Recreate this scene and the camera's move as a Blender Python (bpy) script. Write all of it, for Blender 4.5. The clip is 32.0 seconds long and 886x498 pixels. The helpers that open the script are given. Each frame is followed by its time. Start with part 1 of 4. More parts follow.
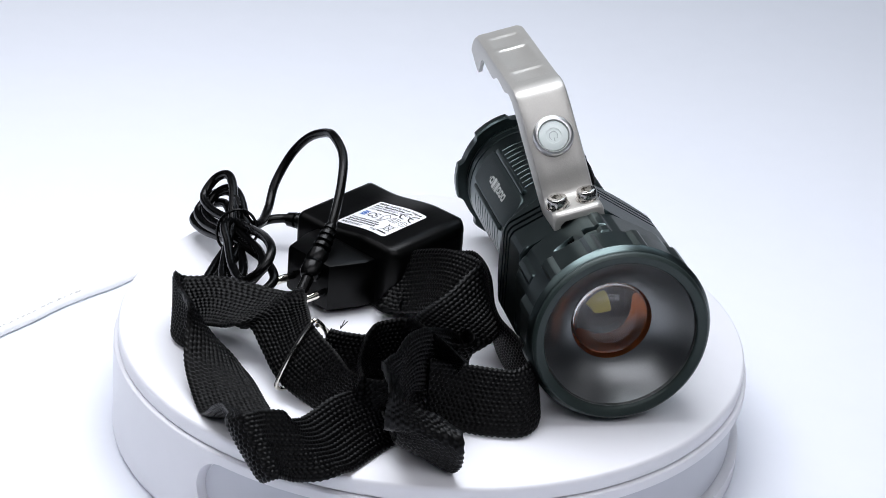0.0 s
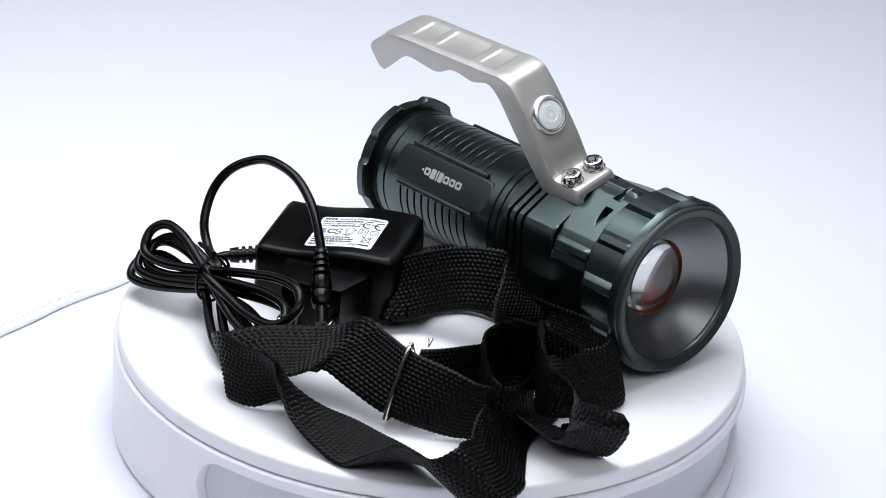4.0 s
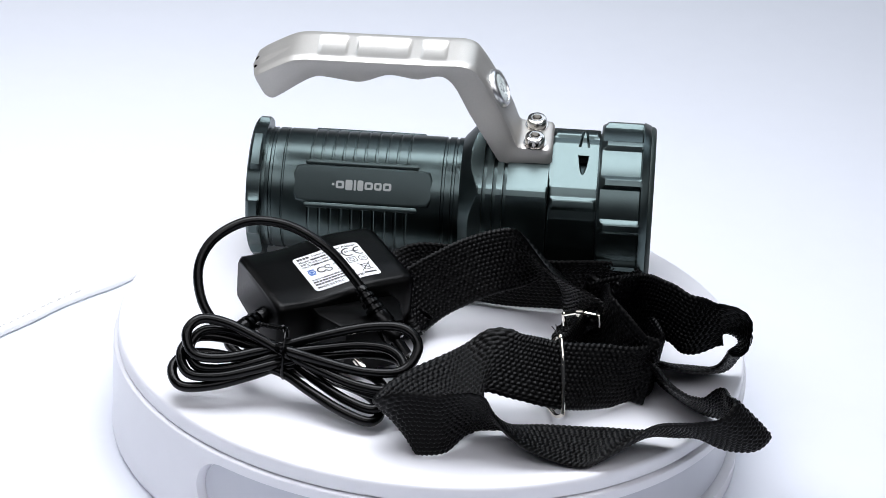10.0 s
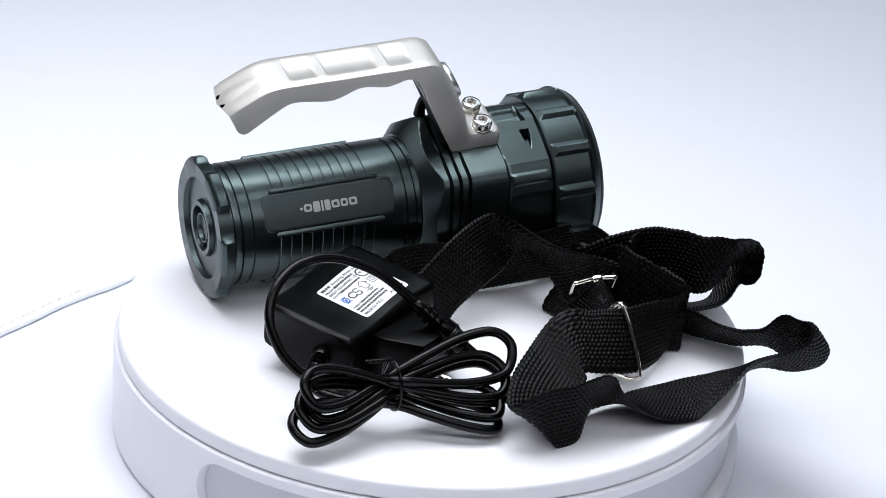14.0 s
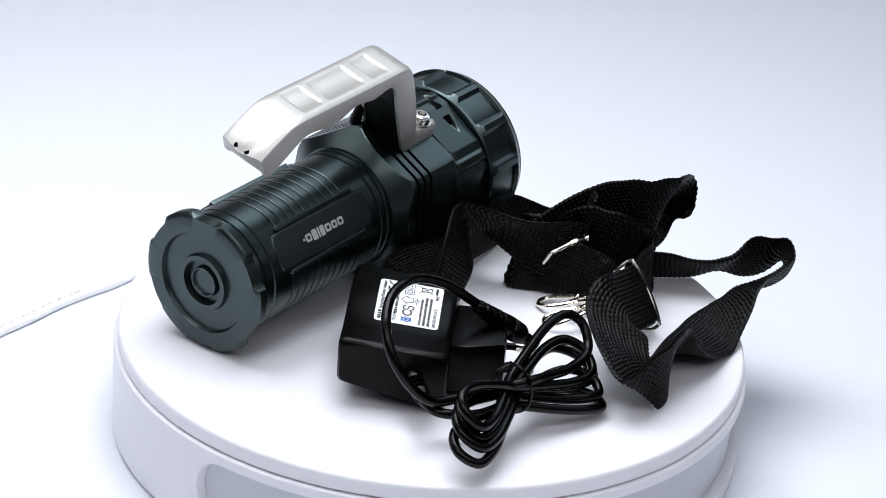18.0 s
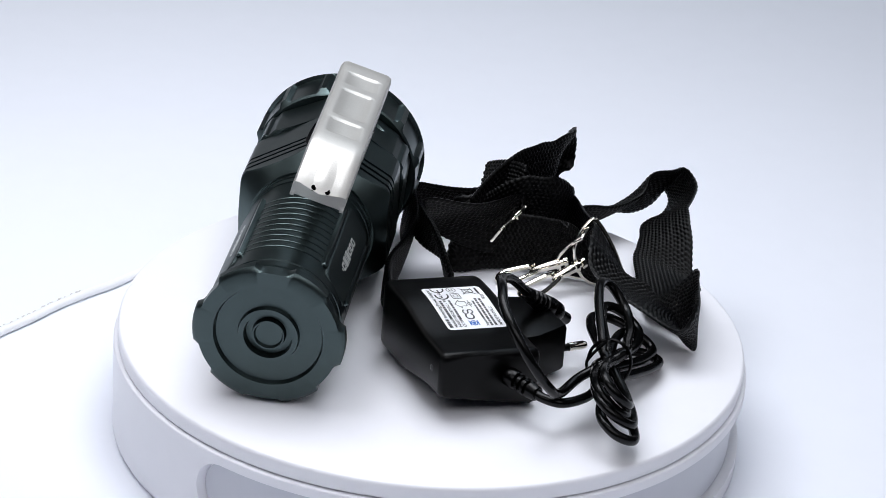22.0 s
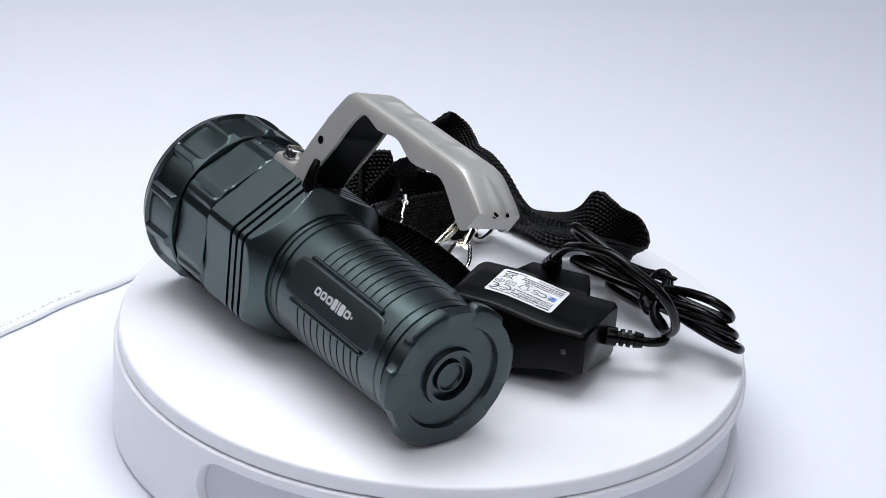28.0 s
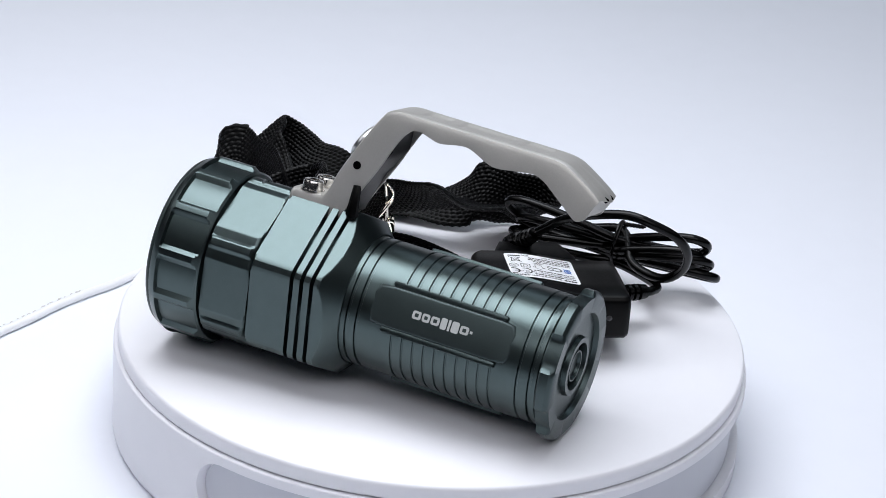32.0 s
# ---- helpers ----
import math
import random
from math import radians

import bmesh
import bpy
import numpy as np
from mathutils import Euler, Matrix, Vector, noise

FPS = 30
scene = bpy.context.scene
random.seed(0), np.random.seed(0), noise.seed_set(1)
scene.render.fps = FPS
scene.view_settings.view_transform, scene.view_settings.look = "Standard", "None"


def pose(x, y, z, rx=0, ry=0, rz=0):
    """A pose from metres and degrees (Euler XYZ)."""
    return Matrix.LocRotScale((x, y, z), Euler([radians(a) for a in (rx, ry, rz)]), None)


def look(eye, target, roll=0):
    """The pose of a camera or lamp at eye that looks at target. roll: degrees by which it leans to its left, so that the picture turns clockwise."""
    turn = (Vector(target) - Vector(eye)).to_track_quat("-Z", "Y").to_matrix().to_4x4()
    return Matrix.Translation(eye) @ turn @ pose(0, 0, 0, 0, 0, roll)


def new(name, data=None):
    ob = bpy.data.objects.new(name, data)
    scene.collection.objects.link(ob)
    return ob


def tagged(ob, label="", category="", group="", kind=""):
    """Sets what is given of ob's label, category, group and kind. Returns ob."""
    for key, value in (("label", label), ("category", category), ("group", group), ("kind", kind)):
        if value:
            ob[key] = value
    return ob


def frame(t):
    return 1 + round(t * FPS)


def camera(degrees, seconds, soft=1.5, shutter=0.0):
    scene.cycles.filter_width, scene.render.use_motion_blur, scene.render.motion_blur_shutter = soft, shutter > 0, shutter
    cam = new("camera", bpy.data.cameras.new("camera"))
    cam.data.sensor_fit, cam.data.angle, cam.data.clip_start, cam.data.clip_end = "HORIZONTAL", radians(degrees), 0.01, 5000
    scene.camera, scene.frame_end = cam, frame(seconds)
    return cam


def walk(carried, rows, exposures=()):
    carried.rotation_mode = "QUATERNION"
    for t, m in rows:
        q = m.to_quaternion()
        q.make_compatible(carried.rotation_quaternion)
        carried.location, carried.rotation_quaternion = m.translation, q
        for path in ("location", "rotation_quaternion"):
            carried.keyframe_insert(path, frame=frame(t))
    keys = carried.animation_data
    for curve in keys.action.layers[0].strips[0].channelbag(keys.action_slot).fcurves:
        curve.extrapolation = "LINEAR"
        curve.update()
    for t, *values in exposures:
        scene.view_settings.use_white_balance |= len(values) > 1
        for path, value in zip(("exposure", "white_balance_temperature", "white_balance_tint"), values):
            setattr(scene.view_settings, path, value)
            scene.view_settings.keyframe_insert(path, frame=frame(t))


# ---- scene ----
from math import cos, pi, sin, sqrt

# ---------- camera, still on its stand ----------
R = 0.125          # radius of the turntable, the unit of the plan
TOP = 0.0452       # height of the platter's upper face over the table
SPIN = 7.300       # degrees a second
cam = camera(19.459, 32.0, 0.85)
EYE = Vector((0, -7.35497, 3.83266)) * R + Vector((0, 0, TOP))
YAW, PITCH, ROLL = 0.0018834, -0.45082, 4.5692
AIM = EYE + Vector((sin(YAW) * cos(PITCH), cos(YAW) * cos(PITCH), sin(PITCH)))
walk(cam, [(0, look(EYE, AIM, ROLL)), (32.0, look(EYE, AIM, ROLL))], [(0, 0.0), (7.0, 0.09), (14.0, 0.05), (18.0, 0.0), (22.0, -0.12), (32.0, -0.14)])

# ---------- world and lamps ----------
world = bpy.data.worlds.new("studio")
scene.world = world
world.use_nodes = True
bg = world.node_tree.nodes["Background"]
bg.inputs["Color"].default_value = (0.72, 0.80, 1.0, 1)
bg.inputs["Strength"].default_value = 0.025


def softbox(eye, aim, sx, sy, watts, colour):
    lamp = bpy.data.lights.new("softbox_light", "AREA")
    lamp.shape, lamp.size, lamp.size_y = "RECTANGLE", sx, sy
    lamp.energy, lamp.color = watts, colour
    ob = new("softbox_light", lamp)
    ob.matrix_world = look(eye, aim)
    return ob


# unseen softboxes overhead, front and rear; fill panels added at both sides and back
softbox((-0.11, 0.06, 0.70), (-0.11, 0.06, 0), 0.60, 0.44, 6.3, (0.905, 0.935, 1.0))
softbox((0.05, -0.58, 0.72), (0.03, -0.12, 0.0), 1.1, 0.36, 2.8, (0.94, 0.94, 1.0))
softbox((0.60, 1.04, 1.25), (0.60, 0.88, 0), 1.4, 0.7, 5.2, (0.76, 0.865, 1.0))
softbox((0.80, -0.20, 0.62), (0, 0.0, 0.10), 0.8, 0.36, 0.4, (0.95, 0.945, 1.0))
softbox((-0.74, 0.14, 0.66), (0, 0.0, 0.10), 0.9, 0.42, 1.2, (0.95, 0.945, 1.0))
softbox((0.0, 1.45, 0.20), (0, 0.0, 0.10), 1.8, 0.30, 1.0, (0.90, 0.92, 1.0))


# ---------- materials ----------
def material(name, base, rough=0.5, metal=0.0, grain=0.0, scale=400.0, bump=0.0, spec=0.5, coat=0.0):
    """Principled surface whose colour and gloss vary at two scales."""
    m = bpy.data.materials.new(name)
    m.use_nodes = True
    nt = m.node_tree
    p = nt.nodes["Principled BSDF"]
    p.inputs["Metallic"].default_value = metal
    p.inputs["Specular IOR Level"].default_value = spec
    p.inputs["Coat Weight"].default_value = coat
    co = nt.nodes.new("ShaderNodeTexCoord")
    fine = nt.nodes.new("ShaderNodeTexNoise")
    fine.inputs["Scale"].default_value = scale
    fine.inputs["Detail"].default_value = 3
    broad = nt.nodes.new("ShaderNodeTexNoise")
    broad.inputs["Scale"].default_value = scale * 0.06
    broad.inputs["Detail"].default_value = 2
    nt.links.new(co.outputs["Object"], fine.inputs["Vector"])
    nt.links.new(co.outputs["Object"], broad.inputs["Vector"])
    mean = nt.nodes.new("ShaderNodeMath")
    mean.operation = "ADD"
    nt.links.new(fine.outputs["Fac"], mean.inputs[0])
    nt.links.new(broad.outputs["Fac"], mean.inputs[1])
    ramp = nt.nodes.new("ShaderNodeMapRange")
    ramp.inputs["From Min"].default_value, ramp.inputs["From Max"].default_value = 0.6, 1.4
    ramp.inputs["To Min"].default_value, ramp.inputs["To Max"].default_value = 1 - grain, 1 + grain
    nt.links.new(mean.outputs[0], ramp.inputs["Value"])
    mul = nt.nodes.new("ShaderNodeVectorMath")
    mul.operation = "SCALE"
    mul.inputs[0].default_value = base
    nt.links.new(ramp.outputs["Result"], mul.inputs["Scale"])
    nt.links.new(mul.outputs["Vector"], p.inputs["Base Color"])
    gloss = nt.nodes.new("ShaderNodeMapRange")
    gloss.inputs["To Min"].default_value, gloss.inputs["To Max"].default_value = rough * 0.88, min(1, rough * 1.12)
    nt.links.new(broad.outputs["Fac"], gloss.inputs["Value"])
    nt.links.new(gloss.outputs["Result"], p.inputs["Roughness"])
    if bump:
        b = nt.nodes.new("ShaderNodeBump")
        b.inputs["Strength"].default_value = bump
        b.inputs["Distance"].default_value = 0.0004
        nt.links.new(fine.outputs["Fac"], b.inputs["Height"])
        nt.links.new(b.outputs["Normal"], p.inputs["Normal"])
    return m


def webbing_material(name):
    """Black nylon yarn: faint fibres over the woven relief."""
    m = material(name, (0.0005, 0.0005, 0.0005), 0.34, 0.0, 0.35, 2600, 0.3, 0.14)
    return m


M_SHEET = material("white_paper", (0.80, 0.82, 0.88), 0.7, grain=0.01, scale=60)
M_WHITE = material("white_abs", (0.86, 0.86, 0.90), 0.42, grain=0.012, scale=90)
M_RECESS = material("recess_grey", (0.60, 0.61, 0.66), 0.35, grain=0.02, scale=90)
M_LAMP = material("clear_lamp_cap", (0.045, 0.045, 0.048), 0.3)
M_SEAM = material("seam_shadow", (0.25, 0.25, 0.28), 0.6)
M_CORD_W = material("white_vinyl", (0.82, 0.82, 0.82), 0.4, grain=0.02)
M_SCUFF = material("brown_scuff", (0.58, 0.56, 0.55), 0.7)
M_BODY = material("green_grey_anodised", (0.084, 0.110, 0.109), 0.31, 1.0, 0.08, 2800, 0.05)
M_BODY2 = material("matte_anodised", (0.058, 0.075, 0.075), 0.45, 0.96, 0.08, 2800, 0.08)
M_TAIL = material("satin_anodised", (0.066, 0.087, 0.087), 0.34, 0.96, 0.08, 2800, 0.08)
M_NICKEL = material("satin_nickel", (0.47, 0.458, 0.431), 0.40, 0.60, 0.05, 1500, 0.12)
M_RING = material("satin_aluminium", (0.74, 0.74, 0.74), 0.30, 1.0, 0.03, 900)
M_SIGN = material("grey_print", (0.50, 0.54, 0.54), 0.5)
M_CHROME = material("polished_steel", (0.90, 0.86, 0.77), 0.13, 1.0, 0.03, 300)
M_STEEL = material("dull_steel", (0.60, 0.58, 0.55), 0.20, 1.0, 0.03, 300)
M_BLACK = material("black_abs", (0.0004, 0.0004, 0.00042), 0.32, 0.0, 0.1, 1500, 0.10, 0.15)
M_RUBBER = material("black_vinyl", (0.0004, 0.0004, 0.00042), 0.25, 0.0, 0.1, 500, 0.05, 0.22)
M_CUP = material("bead_blasted_reflector", (0.19, 0.198, 0.202), 0.33, 1.0, 0.04, 1200, 0.1)
M_BEZEL = material("dark_anodised_rim", (0.022, 0.034, 0.032), 0.42, 0.35, 0.06, 900, 0.1)
M_COPPER = material("copper_well", (0.42, 0.12, 0.035), 0.30, 0.9, 0.06, 300)
M_WELL = material("dark_brown_board", (0.030, 0.016, 0.010), 0.45, 0.0, 0.1, 300)
# near-black without gloss: paints the shade inside holes that are not cut
M_HOLE_SHADE = material("hole_shade", (0.0015, 0.0015, 0.0015), 0.9, spec=0.0)
M_LABEL = material("white_label", (0.85, 0.86, 0.88), 0.45, grain=0.01)
M_INK = material("black_ink", (0.02, 0.02, 0.022), 0.5)
M_BLUE = material("blue_ink", (0.03, 0.13, 0.42), 0.5)
M_PRINT = material("laser_engraving", (0.46, 0.48, 0.47), 0.5, grain=0.08, scale=1500)
M_FROST = material("frosted_cap", (0.72, 0.78, 0.76), 0.28, spec=0.6)
M_WEB = webbing_material("black_webbing")

glass = bpy.data.materials.new("lens_glass")
glass.use_nodes = True
gp = glass.node_tree.nodes["Principled BSDF"]
gp.inputs["Transmission Weight"].default_value, gp.inputs["Roughness"].default_value, gp.inputs["IOR"].default_value = 1.0, 0.02, 1.5


# ---------- building helpers; lengths in units of R over the platter ----------
def thing(name, x=0.0, y=0.0, label="", category="", group=""):
    """An Empty on the platter at (x, y), the base of a thing whose parts are given in the plan's coordinates."""
    ob = new(name)
    ob.empty_display_size = 0.02
    ob.location = (x * R, y * R, TOP)
    ob["base"] = (x * R, y * R, 0.0)
    return tagged(ob, label, category, group)


def root(ob):
    while ob.parent:
        ob = ob.parent
    return ob


def part(name, bm, mat, parent, label="", smooth=35):
    """Links bm as one mesh under a thing or a part."""
    base = Vector(root(parent)["base"])
    bm.transform(Matrix.Scale(R, 4))
    bm.transform(Matrix.Translation(-base))
    bmesh.ops.recalc_face_normals(bm, faces=bm.faces)
    me = bpy.data.meshes.new(name)
    bm.to_mesh(me)
    bm.free()
    me.materials.append(mat)
    if smooth:
        for f in me.polygons:
            f.use_smooth = True
        me.set_sharp_from_angle(angle=radians(smooth))
    ob = new(name, me)
    ob.parent = parent
    if label:
        tagged(ob, label)
    return ob


def rings_mesh(rings, closed=True, cap0=True, cap1=True):
    """A skin over rings of points, each with the same number."""
    bm = bmesh.new()
    vs = [[bm.verts.new(c) for c in ring] for ring in rings]
    n = len(vs[0])
    for a, b in zip(vs, vs[1:]):
        for i in range(n if closed else n - 1):
            j = (i + 1) % n
            bm.faces.new((a[i], a[j], b[j], b[i]))
    if cap0:
        bm.faces.new(vs[0][::-1])
    if cap1:
        bm.faces.new(vs[-1])
    return bm


def lathe(profile, n=96, m=None, rfun=None, cap0=True, cap1=True):
    """Turns a profile of (s, r) about the local x axis; rfun(s, r, angle) may change the radius."""
    rings = []
    for s, r in profile:
        ring = []
        for i in range(n):
            a = 2 * pi * i / n
            q = rfun(s, r, a) if rfun else r
            ring.append((s, q * cos(a), q * sin(a)))
        rings.append(ring)
    bm = rings_mesh(rings, cap0=cap0, cap1=cap1)
    if m:
        bm.transform(m)
    return bm


def catmull(points, steps):
    """Smooth row of points through the given ones."""
    pts = [Vector(q) for q in points]
    out = []
    for i in range(len(pts) - 1):
        p0, p1, p2, p3 = pts[max(i - 1, 0)], pts[i], pts[i + 1], pts[min(i + 2, len(pts) - 1)]
        for k in range(steps):
            t = k / steps
            out.append(0.5 * (2 * p1 + (p2 - p0) * t + (2 * p0 - 5 * p1 + 4 * p2 - p3) * t * t
                              + (3 * p1 - p0 - 3 * p2 + p3) * t ** 3))
    out.append(pts[-1])
    return out


def tube(points, radius, steps=8, n=10, radii=None):
    """A round cord through points."""
    pts = catmull(points, steps)
    up = Vector((0.13, 0.21, 1)).normalized()
    rings = []
    for i, c in enumerate(pts):
        d = (pts[min(i + 1, len(pts) - 1)] - pts[max(i - 1, 0)]).normalized()
        side = up.cross(d)
        side = side.normalized() if side.length > 1e-4 else Vector((1, 0, 0))
        up = d.cross(side).normalized()
        q = radii(i / (len(pts) - 1)) if radii else radius
        rings.append([c + (side * cos(2 * pi * k / n) + up * sin(2 * pi * k / n)) * q for k in range(n)])
    return rings_mesh(rings)


def slab(outline, z0, z1, bevel=0.0, m=None, seg=2):
    """A plate with the given outline in x, y between two heights, its rims rounded."""
    bm = bmesh.new()
    low = [bm.verts.new((x, y, z0)) for x, y in outline]
    f = bm.faces.new(low)
    ext = bmesh.ops.extrude_face_region(bm, geom=[f])
    for v in ext["geom"]:
        if isinstance(v, bmesh.types.BMVert):
            v.co.z = z1
    bmesh.ops.recalc_face_normals(bm, faces=bm.faces)
    if bevel:
        rim = [e for e in bm.edges if abs(e.verts[0].co.z - e.verts[1].co.z) < 1e-6]
        bmesh.ops.bevel(bm, geom=rim, offset=bevel, segments=seg, affect="EDGES", profile=0.5)
    if m:
        bm.transform(m)
    return bm


def rounded(x0, y0, x1, y1, r, n=5):
    """Outline of a rectangle with round corners."""
    out = []
    for cx, cy, a0 in ((x1 - r, y1 - r, 0), (x0 + r, y1 - r, 90), (x0 + r, y0 + r, 180), (x1 - r, y0 + r, 270)):
        for k in range(n + 1):
            a = radians(a0 + 90 * k / n)
            out.append((cx + r * cos(a), cy + r * sin(a)))
    return out


def joined(*bms):
    out = bmesh.new()
    for b in bms:
        me = bpy.data.meshes.new("tmp")
        b.to_mesh(me)
        out.from_mesh(me)
        bpy.data.meshes.remove(me)
        b.free()
    return out


# ---------- table under its white paper ----------
def sweep():
    bm = bmesh.new()
    n, m = 24, 24
    grid = [[bm.verts.new((-1.6 + 3.2 * i / n, -1.40 + 3.58 * j / m, 0.0)) for i in range(n + 1)] for j in range(m + 1)]
    for a, b in zip(grid, grid[1:]):
        for i in range(n):
            bm.faces.new((a[i], a[i + 1], b[i + 1], b[i]))
    me = bpy.data.meshes.new("ground")
    bm.to_mesh(me)
    bm.free()
    me.materials.append(M_SHEET)
    ob = new("ground", me)
    tagged(ob, "seamless white paper covering the table", "backdrop", kind="structure")


sweep()


# ---------- turntable ----------
def turntable():
    low = -TOP / R
    table = thing("turntable", 0, 0, "round white plastic turntable with a recessed front window", "turntable")
    up = Matrix.Rotation(-pi / 2, 4, "Y")

    # the base: its wall is let in along the front, with a rounded end
    A0, A1 = radians(-130.8), radians(38)
    zc, half = -0.190, 0.100

    def inset(a, z):
        mid = min(max(a, A0 + half), A1 - half)
        return sqrt((a - mid) ** 2 + (z - zc) ** 2) - half
    zs = [low + 0.025 + (-0.0625 - low - 0.025) * k / 150 for k in range(151)]
    ang = [-pi + 0.0008 + 0.0075 * k for k in range(838) if not A0 - 0.03 < -pi + 0.0008 + 0.0075 * k < A0 + 0.14]
    ang = sorted(ang + [A0 - 0.03 + 0.0012 * k for k in range(142)])
    rings = [[(r * cos(a), r * sin(a), z) for a in ang] for r, z in ((0.990, low), (1.009, low + 0.008), (1.0145, low + 0.018))]
    for z in zs:
        ring = []
        for a in ang:
            k = min(1, max(0, -inset(a, z) / 0.0045))
            r = 1.0145 - 0.032 * k * k * (3 - 2 * k)
            ring.append((r * cos(a), r * sin(a), z))
        rings.append(ring)
    rings += [[(r * cos(a), r * sin(a), z) for a in ang] for r, z in ((1.0135, -0.0600), (1.0110, -0.0580), (1.004, -0.0570), (0.9, -0.0570))]
    part("base", rings_mesh(rings), M_WHITE, table, "white base with a recessed front", 60)
    # a darker grey sheet, added to set off the recess, follows its round ends
    rows = []
    for k in range(25):
        z = zc + (half - 0.008) * cos(pi * (1 - k / 24))
        end = half - sqrt(max(0.0, (half - 0.007) ** 2 - (z - zc) ** 2))
        rows.append([(0.9855 * cos(a), 0.9855 * sin(a), z) for a in [A0 + end + (A1 - A0 - 2 * end) * i / 240 for i in range(241)]])
    win = rings_mesh(rows, closed=False, cap0=False, cap1=False)
    part("window", win, M_RECESS, table, "darker grey sheet added inside the recess")
    # a grey disc paints the shade in the gap between base and platter
    core = lathe([(-0.0575, 0.0), (-0.0575, 0.990), (-0.052, 0.990), (-0.052, 0.0)], 120, up, cap0=False, cap1=False)
    part("seam", core, M_SEAM, table, "grey disc painting the shade of the gap under the platter")
    plate = lathe([(-0.0545, 0.0), (-0.0545, 0.994), (-0.0505, 1.002), (-0.020, 1.003), (-0.010, 1.002), (-0.004, 0.999), (0.0, 0.993), (0.0, 0.0)], 240, up, cap0=False, cap1=False)
    part("platter", plate, M_WHITE, table, "smooth white rotating platter")
    return table


TABLE = turntable()


# ---------- white power cord of the turntable ----------
def white_cord():
    ob = thing("power_cable", -1.3, 0.35, "thin white power cable lying on the table", "cable")
    z = -TOP / R + 0.0155
    pts = [(-1.95, -0.30, z), (-1.72, 0.0, z), (-1.55, 0.228, z), (-1.461, 0.361, z), (-1.383, 0.466, z), (-1.306, 0.586, z), (-1.224, 0.688, z), (-1.139, 0.783, z), (-1.076, 0.866, z),
           (-0.99, 0.93, z + 0.01), (-0.86, 0.86, z + 0.03), (-0.74, 0.64, z + 0.06)]
    part("sheath", tube(pts, 0.0148, 8, 14), M_CORD_W, ob)
    rng = random.Random(3)
    path = catmull(pts[1:8], 10)
    for k in range(26):
        q = path[12 + rng.randrange(40)]
        a = rng.uniform(0.2, 1.1)
        c = q + Vector((-0.6 * cos(a), 0.5 * cos(a), sin(a))).normalized() * 0.0186
        w = rng.uniform(0.003, 0.010)
        speck = slab([(-w, -0.002), (w, -0.002), (w * 0.7, 0.002), (-w * 0.8, 0.002)], -0.0006, 0.0006, 0, Matrix.Translation(c) @ Matrix.Rotation(rng.uniform(0.6, 1.2), 4, "Z"))
        part("scuff", speck, M_SCUFF, ob)


white_cord()


# ---------- flashlight ----------
AX = Vector((0.2345, -0.971, 0.046)).normalized()
hz = Vector((0.966, 0.258, 0.0))
hz = (hz - AX * hz.dot(AX)).normalized()
vz = AX.cross(hz)
LEAN = radians(15.0)
LAT = hz * cos(LEAN) + vz * sin(LEAN)
UPV = vz * cos(LEAN) - hz * sin(LEAN)
TAIL = Vector((0.256, 0.729, 0.232))
FL = Matrix.Translation(TAIL) @ Matrix((AX, LAT, UPV)).transposed().to_4x4()
# its local axes: x along the barrel from tail to head, y across the handle, z up through the handle


def wrap(a, period):
    return (a + period / 2) % period - period / 2


